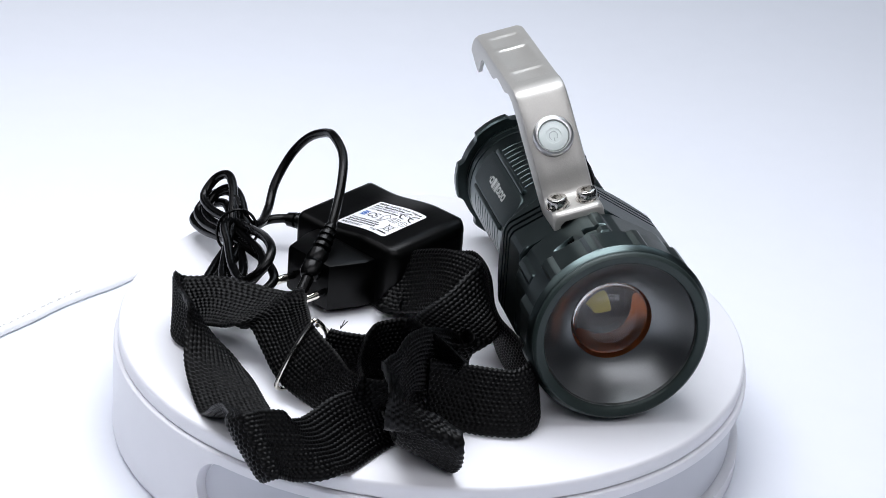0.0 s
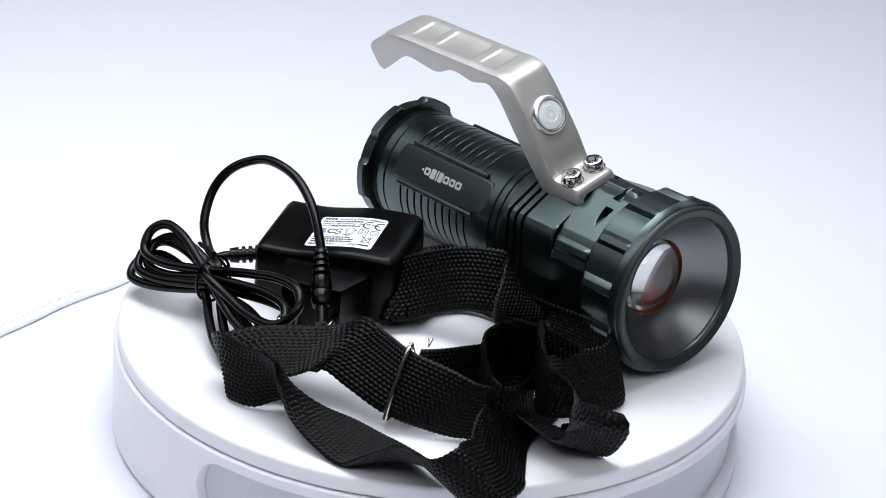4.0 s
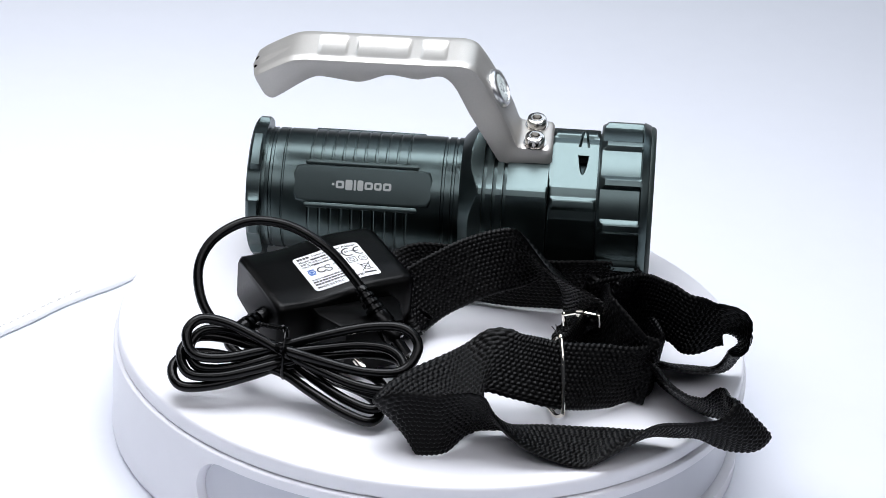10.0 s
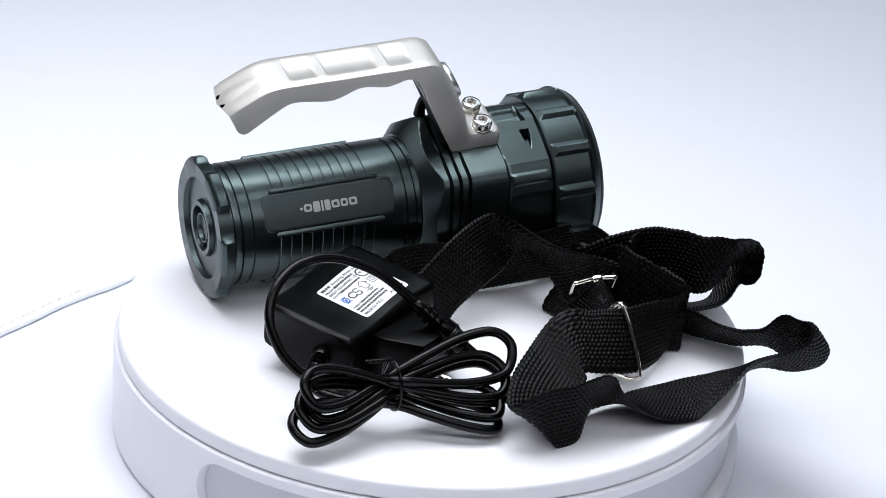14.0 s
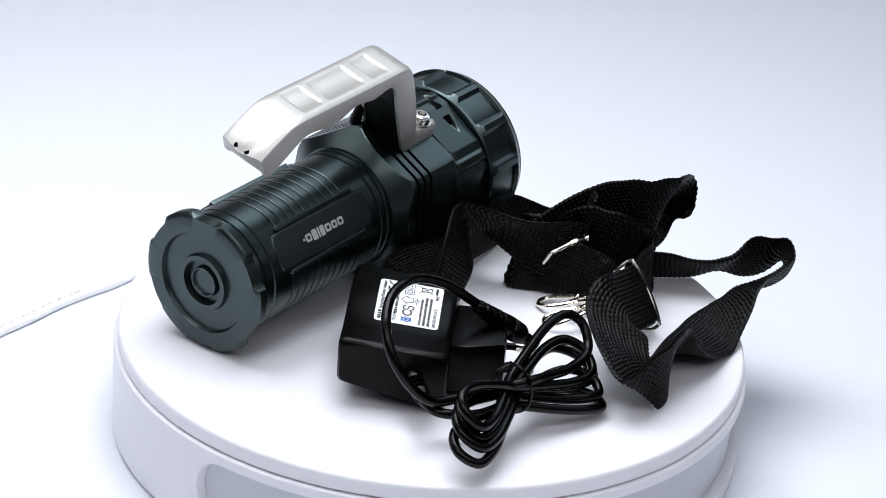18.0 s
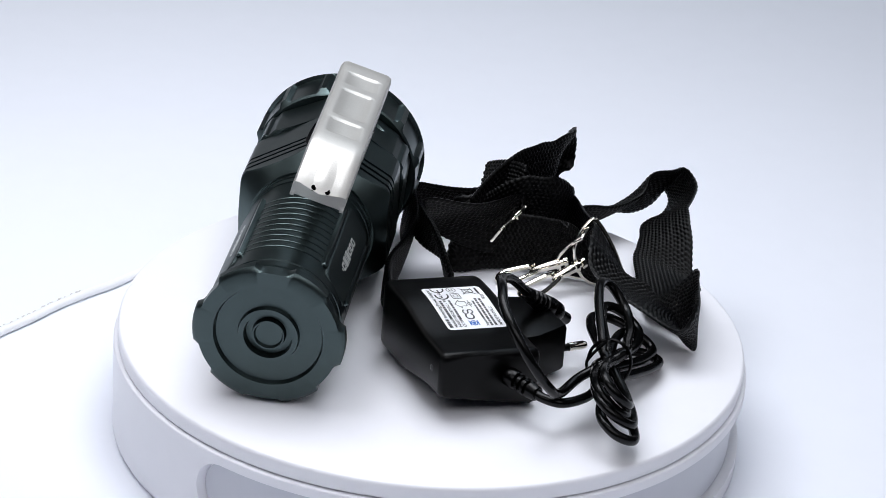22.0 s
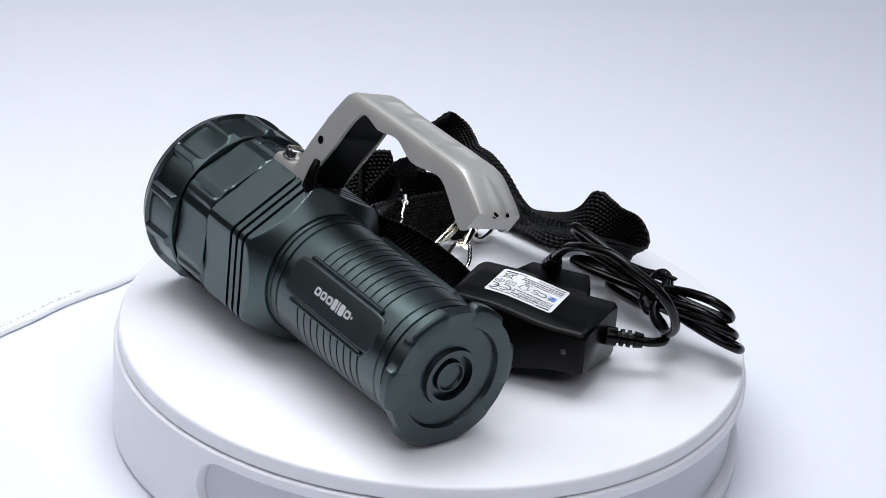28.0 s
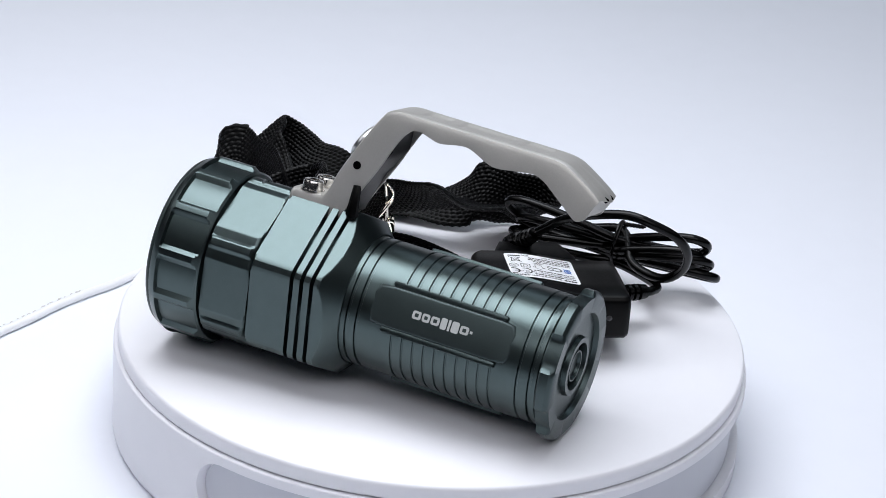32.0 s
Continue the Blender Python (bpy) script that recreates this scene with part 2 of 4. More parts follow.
def flashlight():
    ob = thing("flashlight", 0.42, 0.1, "dark green-grey anodised metal flashlight lying on the turntable", "flashlight")

    # tail cap with six notches round its rim
    def notch(s, r, a):
        d = abs(wrap(a - radians(78), radians(60)))
        k = 1 if d < radians(11) else max(0, 1 - (d - radians(11)) / radians(4))
        return min(r, r - k * max(0, r - 0.214)) if r > 0.214 else r
    prof = [(0.016, 0.0), (0.016, 0.040), (0.006, 0.044), (0.006, 0.048), (0.024, 0.052), (0.024, 0.070), (0.0, 0.074), (0.0, 0.090), (0.015, 0.094),
            (0.015, 0.160), (0.0, 0.166), (-0.002, 0.215), (0.004, 0.226), (0.010, 0.231), (0.036, 0.231), (0.042, 0.226), (0.042, 0.19)]
    part("tail_cap", lathe(prof, 120, FL, notch, cap0=False), M_TAIL, ob, "ribbed screw-on tail cap")
    # battery tube with its turned grooves
    prof = [(0.042, 0.192), (0.052, 0.192), (0.054, 0.197), (0.066, 0.1988), (0.068, 0.193), (0.076, 0.193), (0.079, 0.1988), (0.108, 0.1988), (0.110, 0.194), (0.114, 0.194), (0.117, 0.1988)]
    for k in range(10):
        s = 0.2006 + 0.0354 * k
        prof += [(s - 0.0054, 0.1988), (s - 0.0036, 0.1976), (s - 0.0030, 0.1945), (s + 0.0018, 0.1945), (s + 0.0024, 0.1976), (s + 0.0042, 0.1988)]
    for s in (0.636, 0.668):
        prof += [(s - 0.006, 0.1988), (s - 0.0035, 0.193), (s + 0.0035, 0.193), (s + 0.006, 0.1988)]
    prof += [(0.690, 0.1988), (0.694, 0.196), (0.700, 0.196)]
    part("battery_tube", lathe(prof, 128, FL, cap0=False, cap1=False), M_BODY, ob, smooth=20)
    # three flat grip pads, two of them with engraved bars
    for k, a in enumerate((14.7, 135.0, 255.0)):
        turn = FL @ Matrix.Rotation(radians(a - 90), 4, "X")
        pad = slab([(0.146, -0.030), (0.160, -0.058), (0.200, -0.063), (0.540, -0.063), (0.592, -0.058), (0.606, -0.030),
                    (0.606, 0.030), (0.592, 0.058), (0.540, 0.063), (0.200, 0.063), (0.160, 0.058), (0.146, 0.030)], 0.150, 0.1990, 0.010, turn, 4)
        pad = part("grip_pad", pad, M_BODY2, ob, "flat dark grip pad with an engraved mark")
        for sy in (-1, 1):
            rail = slab(rounded(0.186, sy * 0.070 - 0.0085, 0.556, sy * 0.070 + 0.0085, 0.008), 0.150, 0.1972, 0.0035, turn)
            part("rail", rail, M_BODY, pad)
        if k < 2:
            sgn = 1 if k == 0 else -1
            x = 0.470
            for w, h in ((0.027, 0.025), (0.024, 0.025), (0.027, 0.025), (0.019, 0.034), (0.007, 0.034), (0.023, 0.034), (0.027, 0.025), (0.008, 0.008)):
                mark = slab(rounded(x - w, -h / 2, x, h / 2, min(w, h) * 0.25, 3), 0.1987, 0.1998, 0, turn)
                if w > 0.012 and h < 0.030:
                    inner = slab(rounded(x - w * 0.72, -h * 0.22, x - w * 0.28, h * 0.22, 0.002, 3), 0.1998, 0.2001, 0, turn)
                    part("engraved_gap", inner, M_BODY2, pad)
                part("engraved_mark", mark, M_PRINT, pad, "pale engraved shape")
                x -= w + 0.0045

    # neck: flare, fins, then the six-sided head section
    def hexagon(s, r, a):
        q = abs(wrap(a - radians(45), radians(60)))
        return min(r, 0.2415 / cos(q)) if r > 0.225 else r
    prof = [(0.690, 0.19), (0.690, 0.205), (0.696, 0.212)]
    prof += [(0.696 + 0.0035 * k, 0.212 + 0.0038 * k) for k in range(1, 16)] + [(0.755, 0.2715)]
    for s in (0.766, 0.799, 0.832):
        prof += [(s, 0.272), (s + 0.001, 0.224), (s + 0.012, 0.224), (s + 0.013, 0.272)]
    prof += [(0.971, 0.272), (0.976, 0.266), (0.976, 0.2)]
    part("finned_neck", lathe(prof, 192, FL, hexagon), M_BODY, ob, "six-sided neck with three cooling fins", 12)

    # middle collar with six long flats and two milled scoops of the focus stop
    def collar(s, r, a):
        if r < 0.24:
            return r
        q = abs(wrap(a - radians(50), radians(60)))
        flat = min(0.2605, 0.2465 / cos(min(q, radians(24))))
        k = min(1, max(0, (q - radians(25.2)) / radians(2.4)))
        r = min(r, flat + k * (0.270 - flat))
        q = abs(wrap(a - radians(97), 2 * pi)) - radians(3.5)
        if 0 <= q < radians(17):
            f = q / radians(17)
            half = 0.0175 * sqrt(1 - f)
            if abs(s - 1.085) < half:
                r -= 0.026 * (1 - f) ** 0.8 * min(1.0, (half - abs(s - 1.085)) / 0.004)
        return r
    prof = [(0.978, 0.22), (0.978, 0.250), (0.982, 0.257), (0.987, 0.263), (0.994, 0.2700), (1.004, 0.2700), (1.060, 0.2700)]
    prof += [(1.0640 + 0.0015 * k, 0.2700) for k in range(29)]
    prof += [(1.110, 0.2700), (1.126, 0.2700), (1.133, 0.263), (1.133, 0.22)]
    part("collar", lathe(prof, 480, FL, collar, cap0=False, cap1=False), M_BODY, ob, "collar with six flats and two milled focus stops")
    part("gap_ring", lathe([(1.130, 0.2), (1.130, 0.238), (1.148, 0.238), (1.148, 0.2)], 64, FL, cap0=False, cap1=False), M_BODY2, ob)

    # focusing ring with twelve scalloped flats
    def flutes(s, r, a):
        if r < 0.264 or s > 1.2715:
            return r
        q = abs(wrap(a - radians(4), radians(30)))
        k = min(1, max(0, (q - radians(2.2)) / radians(2.6)))
        return min(r, 0.285 - k * 0.0135)
    prof = [(1.139, 0.22), (1.139, 0.266), (1.142, 0.2690), (1.145, 0.2715), (1.150, 0.2760), (1.155, 0.2805), (1.160, 0.285), (1.258, 0.285), (1.266, 0.285), (1.271, 0.285), (1.276, 0.284), (1.297, 0.2755), (1.300, 0.2725)]
    part("focus_ring", lathe(prof, 288, FL, flutes, cap0=False, cap1=False), M_BODY, ob, "knurled focusing ring round the lens", 25)
    rim = [(1.297, 0.2722), (1.304, 0.2722), (1.312, 0.268), (1.316, 0.262), (1.309, 0.240), (1.306, 0.2365), (1.299, 0.2345)]
    part("bezel", lathe(rim, 160, FL, cap0=False, cap1=False), M_BEZEL, ob, "dark front rim round the lens opening")
    cup = [(1.299, 0.2345), (1.292, 0.2315), (1.288, 0.2315), (1.280, 0.225), (1.252, 0.202), (1.224, 0.174), (1.204, 0.148), (1.196, 0.132), (1.193, 0.1255)]
    part("reflector_cup", lathe(cup, 96, FL, cap0=False, cap1=False), M_CUP, ob, "satin grey reflector cup")
    part("well", lathe([(1.193, 0.1255), (1.140, 0.120), (1.105, 0.116), (1.105, 0.060)], 72, FL, cap0=False, cap1=False), M_COPPER, ob, "copper-coloured wall round the lens")
    part("board", lathe([(1.105, 0.060), (1.096, 0.050), (1.096, 0.0)], 48, FL, cap0=False, cap1=False), M_WELL, ob, "dark board behind the lens")
    # a short black stub makes the dot on the well wall
    spot = lathe([(-0.004, 0.0), (-0.004, 0.0085), (0.003, 0.0085), (0.003, 0.0)], 16, FL @ Matrix.Rotation(radians(48), 4, "X") @ Matrix.Translation((1.168, 0.0, 0.119)) @ Matrix.Rotation(radians(90), 4, "Y"), cap0=False, cap1=False)
    part("well_dot", spot, M_BLACK, ob, "small black dot on the wall of the well")
    dome = [(1.135, 0.0), (1.135, 0.108), (1.148, 0.117), (1.160, 0.1185)]
    for k in range(1, 14):
        a = radians(90 * k / 14)
        dome.append((1.164 + 0.074 * sin(a), 0.1180 * cos(a)))
    dome.append((1.238, 0.0))
    part("lens", lathe(dome, 72, FL, cap0=False, cap1=False), glass, ob, "domed clear glass lens")
    led = slab(rounded(-0.018, -0.018, 0.018, 0.018, 0.006), 1.097, 1.102, 0, FL @ Matrix.Rotation(pi / 2, 4, "Y"))
    part("diode", led, material("yellow_phosphor", (0.75, 0.62, 0.12), 0.5), ob, "yellow light-emitting chip")
    # black slabs paint the shade of the openings at the root of both scoops
    for sy in (-1, 1):
        turn = FL @ Matrix.Rotation(radians(7 + 6.2 * sy), 4, "X")
        hole = slab(rounded(1.0715, -0.0115, 1.0985, 0.0115, 0.003), 0.20, 0.2400, 0.001, turn)
        part("slot", hole, M_HOLE_SHADE, ob, "black slab painting the shade inside a focus-stop slot")

    # handle: a pressed channel
    rows = [((0.0145, 0.502), (0.050, 0.468)), ((0.040, 0.522), (0.0635, 0.4436)), ((0.069, 0.541), (0.087, 0.434)), ((0.105, 0.563), (0.119, 0.4545)),
            ((0.150, 0.586), (0.1745, 0.497)), ((0.193, 0.594), (0.2115, 0.522)), ((0.240, 0.595), (0.244, 0.531)), ((0.300, 0.596), (0.302, 0.524)),
            ((0.356, 0.596), (0.356, 0.517)), ((0.395, 0.596), (0.392, 0.524)), ((0.446, 0.597), (0.446, 0.548)), ((0.482, 0.597), (0.482, 0.5505)),
            ((0.5445, 0.598), (0.5445, 0.5395)), ((0.585, 0.598), (0.580, 0.5465)), ((0.640, 0.599), (0.616, 0.556)), ((0.690, 0.599), (0.643, 0.549)),
            ((0.728, 0.587), (0.670, 0.5175)), ((0.752, 0.556), (0.695, 0.465)), ((0.787, 0.494), (0.718, 0.413)), ((0.843, 0.376), (0.770, 0.312)),
            ((0.863, 0.318), (0.800, 0.255)), ((0.880, 0.290), (0.824, 0.226)), ((0.930, 0.287), (0.900, 0.230)), ((0.972, 0.286), (0.970, 0.232)), ((0.984, 0.276), (0.984, 0.236))]
    tops = catmull([(a[0], 0, a[1]) for a, b in rows], 4)
    lows = catmull([(b[0], 0, b[1]) for a, b in rows], 4)
    W, t = 0.082, 0.012
    # three shallow pressed panels along its flat top
    panels = ((0.228, 0.322), (0.351, 0.522), (0.556, 0.644))
    for x in sorted(q for p in panels for q in (p[0], p[0] + 0.007, p[1] - 0.007, p[1])):
        k = next(k for k in range(len(tops)) if tops[k].x > x + 1e-5)
        f = (x - tops[k - 1].x) / (tops[k].x - tops[k - 1].x)
        tops.insert(k, tops[k - 1].lerp(tops[k], f))
        lows.insert(k, lows[k - 1].lerp(lows[k], f))
    rings = []
    for i, (a, b) in enumerate(zip(tops, lows)):
        d = (b - a)
        u = d.normalized()
        dep = d.length
        c = 0.018
        ring = []
        w = W - 0.008 * max(0, (i - len(tops) + 5)) / 4
        dip = 0.0045 if any(p0 + 0.005 < a.x < p1 - 0.005 for p0, p1 in panels) else 0.0
        roof = max(t + 0.006, (dep - 0.006) * min(1.0, max(0.0, (0.075 - a.x) / 0.035)))
        side = min(dep, max(c + t, roof))
        for y, k in ((-w, dep), (-w, c), (-w + 0.3 * c, 0.3 * c), (-w + c, 0.0), (-0.047, 0), (-0.040, dip), (0, dip), (0.040, dip), (0.047, 0), (w - c, 0.0), (w - 0.3 * c, 0.3 * c), (w, c), (w, dep),
                     (w - t, dep), (w - t, side), (w - t - c, roof), (0, roof), (-w + t + c, roof), (-w + t, side), (-w + t, dep)):
            sweep_back = 0.020 * max(0.0, 1 - (a.x - 0.012) / 0.09) ** 2 * abs(y) / w
            q = a + u * k + Vector((0.79, 0, 0.61)) * sweep_back * max(0.0, 1 - k / dep)
            ring.append((q.x, y, q.z))
        rings.append(ring)
    bm = rings_mesh(rings)
    bm.transform(FL)
    handle = part("handle", bm, M_NICKEL, ob, "satin nickel carrying handle with finger grips", 40)
    rings = []
    for k in range(9):
        f = k / 8
        x, z = 0.0155 + 0.122 * f, 0.5020 + 0.0945 * f - 0.0155 * f * f
        wd, ht = 0.056 * (1 - 0.35 * f), 0.0070 * (1 - f) ** 1.2 * min(1, 5 * f + 0.02) + 0.0003
        sw = 0.020 * max(0.0, 1 - (x - 0.012) / 0.09) ** 2 / W
        rings.append([(x - ht * 0.6 * g + 0.79 * sw * abs(y), y, z + ht * 0.8 * g - 0.0015 * (1 - g) + 0.61 * sw * abs(y)) for y, g in ((-wd, 0), (-wd * 0.75, 0.20), (-wd * 0.45, 0.52), (-wd * 0.18, 0.86), (-wd * 0.06, 0.98), (0, 1.0), (wd * 0.06, 0.98), (wd * 0.18, 0.86), (wd * 0.45, 0.52), (wd * 0.75, 0.20), (wd, 0))])
    ridge = rings_mesh(rings, closed=False, cap0=False, cap1=False)
    ridge.transform(FL)
    part("ridge", ridge, M_NICKEL, handle)
    # two black discs paint the shade inside the lanyard holes
    for y in (-0.021, 0.020):
        m = FL @ Matrix.Translation((0.0265, y, 0.5112)) @ Matrix.Rotation(radians(-38), 4, "Y")
        hole = slab([(0.0085 * cos(radians(30 * k)), 0.0085 * sin(radians(30 * k))) for k in range(12)], -0.01, 0.0010, 0, m)
        part("lanyard_hole_shade", hole, M_HOLE_SHADE, handle)
    # rubber insert behind the switch, with its tab
    ins = []
    for (a, b) in (((0.690, 0.560), (0.690, 0.470)), ((0.720, 0.535), (0.706, 0.440)), ((0.775, 0.440), (0.745, 0.375)), ((0.830, 0.320), (0.785, 0.270)), ((0.862, 0.265), (0.790, 0.250))):
        ins.append([(a[0], -0.066, a[1]), (a[0], 0.066, a[1]), (b[0], 0.066, b[1]), (b[0], -0.066, b[1])])
    bm = rings_mesh(ins)
    bm.transform(FL)
    part("insert", bm, M_BLACK, handle, "black plastic insert under the switch")
    bm = tube([(0.772, 0.080, 0.345), (0.768, 0.088, 0.315), (0.766, 0.092, 0.275), (0.766, 0.090, 0.245)], 0.02, 4, 10, lambda k: 0.012 + 0.010 * k if k < 0.9 else 0.014)
    bm.transform(FL)
    part("rubber_tab", bm, M_BLACK, handle, "black rubber port cover")
    # a black disc on the flank paints the dark inside of a hole
    m = FL @ Matrix.Translation((0.787, 0.0815, 0.405)) @ Matrix.Rotation(radians(-90), 4, "X")
    part("side_hole_shade", slab([(0.013 * cos(radians(30 * k)), 0.013 * sin(radians(30 * k))) for k in range(12)], -0.006, 0.0015, 0, m), M_HOLE_SHADE, handle)
    # switch
    m = FL @ Matrix.Translation((0.802, 0.0, 0.462)) @ Matrix.Rotation(radians(64), 4, "Y") @ Matrix.Rotation(radians(-90), 4, "Y")
    switch = part("switch_bezel", lathe([(-0.004, 0.064), (0.007, 0.0635), (0.014, 0.059), (0.017, 0.054), (0.017, 0.050), (0.013, 0.048), (0.006, 0.047)], 48, m, cap1=False), M_RING, handle, "satin ring of the push switch")
    part("push_button", lathe([(0.006, 0.047), (0.011, 0.0455), (0.013, 0.042), (0.0135, 0.024), (0.0122, 0.023), (0.0122, 0.0)], 48, m, cap1=False), M_FROST, switch, "frosted pale push button")
    sign = [Vector((0.0126, 0.013 * cos(radians(a)), 0.013 * sin(radians(a)))) for a in range(305, 596, 15)]
    sign = joined(tube(sign, 0.0012, 2, 6), tube([(0.0126, 0.0, -0.006), (0.0126, 0.0, -0.018)], 0.0012, 2, 6))
    sign.transform(m)
    part("power_sign", sign, M_SIGN, switch, "grey power sign")
    # two cap screws with washers
    for y in (-0.047, 0.047):
        m = FL @ Matrix.Translation((0.926, y, 0.286)) @ Matrix.Rotation(radians(-90), 4, "Y")
        washer = part("washer", lathe([(0.0, 0.018), (0.0, 0.037), (0.004, 0.037), (0.005, 0.018)], 32, m), M_STEEL, handle)
        screw = lathe([(0.004, 0.0), (0.004, 0.032), (0.024, 0.032), (0.030, 0.029), (0.032, 0.024), (0.032, 0.0175), (0.016, 0.0174), (0.016, 0.012)], 36, m,
                      lambda s, r, a: r * cos(radians(30)) / cos(wrap(a, radians(60))) if r < 0.018 else r, cap0=False, cap1=False)
        screw = part("cap_screw", screw, M_STEEL, handle, "shiny socket cap screw")
        part("socket", lathe([(0.0162, 0.013), (0.0162, 0.0)], 24, m, cap0=False, cap1=False), M_NICKEL, screw, "dark bottom of the socket")
    return ob


FLASHLIGHT = flashlight()


# ---------- power adapter ----------
AD = Matrix(((0.715, -0.700, 0, -0.258), (-0.700, -0.715, 0, 0.571), (0, 0, 1, 0), (0, 0, 0, 1)))
# its local axes: x from the cord end to the thick end, y from the flat side to the pins, z up


def adapter():
    ob = thing("power_adapter", -0.25, 0.2, "black plastic mains power adapter lying on its side", "adapter")

    def top(a, b):
        k = min(1, max(0, (a - 0.10) / 0.24))
        k = k * k * (3 - 2 * k)
        return 0.226 + 0.030 * k + 0.012 * a - 0.085 * b

    def low(a, b):
        k = min(1, max(0, (a - 0.06) / 0.26))
        k = k * k * (3 - 2 * k)
        return max(0.002, 0.077 - 0.040 * k - (b + 0.018) * (0.20 - 0.06 * k))
    rings = []
    A = 0.475
    for i in range(41):
        a = A * i / 40
        e = min(1.0, (A - a) / 0.045)
        inset = 0.045 * (1 - sqrt(max(0, 1 - (1 - e) ** 2)))
        e0 = 0.008 * max(0, 1 - i)
        y0, y1, q = -0.018 + inset * 0.9 + e0, 0.312 - inset * 0.9 - e0, 0.020
        ring = []
        zt = lambda y: top(a, y) - inset * 0.8 - e0
        zl = lambda y: low(a, y) + inset * 0.6 + e0
        ring += [(a, y0, zl(y0) + q), (a, y0, zt(y0) - q), (a, y0 + 0.3 * q, zt(y0) - 0.3 * q), (a, y0 + q, zt(y0 + q))]
        ring += [(a, y0 + (y1 - y0) * k, zt(y0 + (y1 - y0) * k)) for k in (0.33, 0.66)]
        ring += [(a, y1 - q, zt(y1 - q)), (a, y1 - 0.3 * q, zt(y1) - 0.3 * q), (a, y1, zt(y1) - q), (a, y1, zl(y1) + q), (a, y1 - 0.3 * q, zl(y1) + 0.3 * q), (a, y1 - q, zl(y1)),
                 (a, y0 + q, zl(y0)), (a, y0 + 0.3 * q, zl(y0) + 0.3 * q)]
        rings.append(ring)
    bm = rings_mesh(rings)
    bm.transform(AD)
    body = part("body", bm, M_BLACK, ob, "black plastic housing with a wavy top", 50)
    # plug block and pins
    plug = slab([(0.11, 0.31), (0.11, 0.36), (0.152, 0.475), (0.348, 0.475), (0.392, 0.36), (0.392, 0.31)], 0.022, 0.185, 0.014, AD)
    plug = part("plug_block", plug, M_BLACK, ob, "black euro plug block")
    for x in (0.18, 0.33):
        sleeve = lathe([(0.44, 0.0115), (0.507, 0.0115), (0.508, 0.0)], 16, AD @ Matrix.Translation((x, 0, 0.085)) @ Matrix.Rotation(radians(90), 4, "Z"), cap1=False)
        pin = part("pin_sleeve", sleeve, M_BLACK, plug)
        tip = lathe([(0.505, 0.0135), (0.556, 0.0135), (0.566, 0.009), (0.568, 0.0)], 16, AD @ Matrix.Translation((x, 0, 0.085)) @ Matrix.Rotation(radians(90), 4, "Z"), cap1=False)
        part("pin_tip", tip, M_CHROME, pin, "shiny metal plug pin")

    # label, bent over the top
    def sheet(x0, y0, x1, y1, lift, r=0.012, nx=14, ny=8):
        b = bmesh.new()
        out = rounded(x0, y0, x1, y1, r, 4)
        vs = [b.verts.new((x, y, 0)) for x, y in out]
        b.faces.new(vs)
        for k in range(1, nx):
            x = x0 + (x1 - x0) * k / nx
            bmesh.ops.bisect_plane(b, geom=b.verts[:] + b.edges[:] + b.faces[:], plane_co=(x, 0, 0), plane_no=(1, 0, 0))
        for v in b.verts:
            v.co.z = top(v.co.x, v.co.y) + lift
        b.transform(AD)
        return b
    label = part("label", sheet(0.147, 0.07, 0.369, 0.267, 0.0016), M_LABEL, body, "white printed type label")
    u = lambda x: 0.147 + x * 0.222
    w = lambda y: 0.07 + y * 0.197
    bars = []
    for x0, y0, x1, y1 in ((0.05, 0.045, 0.24, 0.10), (0.24, 0.135, 0.66, 0.18), (0.24, 0.68, 0.62, 0.715), (0.05, 0.745, 0.68, 0.785), (0.05, 0.815, 0.66, 0.855), (0.22, 0.29, 0.66, 0.33)):
        n = max(1, int((x1 - x0) / 0.045))
        for k in range(n):
            q0 = x0 + (x1 - x0) * k / n
            bars.append(sheet(u(q0), w(y0), u(q0 + (x1 - x0) / n * (0.72 + 0.16 * (k % 3 == 0))), w(y1), 0.0024, 0.0012, 2))
    part("print", joined(*bars), M_INK, label, "black print")

    def lettering(text, x, y, size):
        cu = bpy.data.curves.new("lettering", "FONT")
        cu.body, cu.size, cu.offset = text, 1.0, 0.022
        tmp = bpy.data.objects.new("lettering", cu)
        scene.collection.objects.link(tmp)
        me = bpy.data.meshes.new_from_object(tmp)
        bpy.data.objects.remove(tmp)
        bpy.data.curves.remove(cu)
        b = bmesh.new()
        b.from_mesh(me)
        bpy.data.meshes.remove(me)
        for v in b.verts:
            px, py = u(x) + v.co.x * size * 0.197, w(y) - v.co.y * size * 0.197
            v.co = AD @ Vector((px, py, top(px, py) + 0.0024))
        part("lettering", b, M_INK, label, "printed words")
    for text, x, y, size in (("Switching Power Adapter", 0.27, 0.10, 0.074), ("Model No.:", 0.05, 0.18, 0.070), ("INPUT:100-240VAC - 50 / 60 Hz", 0.05, 0.255, 0.068), ("OUTPUT:", 0.05, 0.33, 0.070),
                             ("Importer:", 0.05, 0.715, 0.066), ("MADE IN P.R.C", 0.05, 0.945, 0.070), ("IP20", 0.64, 0.945, 0.072)):
        lettering(text, x, y, size)

    def arc_mark(cx, cy, r, thick, a0, a1):
        b = bmesh.new()
        n = max(4, int(abs(a1 - a0) / 10))
        row = []
        for k in range(n + 1):
            a = radians(a0 + (a1 - a0) * k / n)
            pair = []
            for q in (r - thick / 2, r + thick / 2):
                x, y = u(cx) + q * cos(a), w(cy) - q * sin(a)
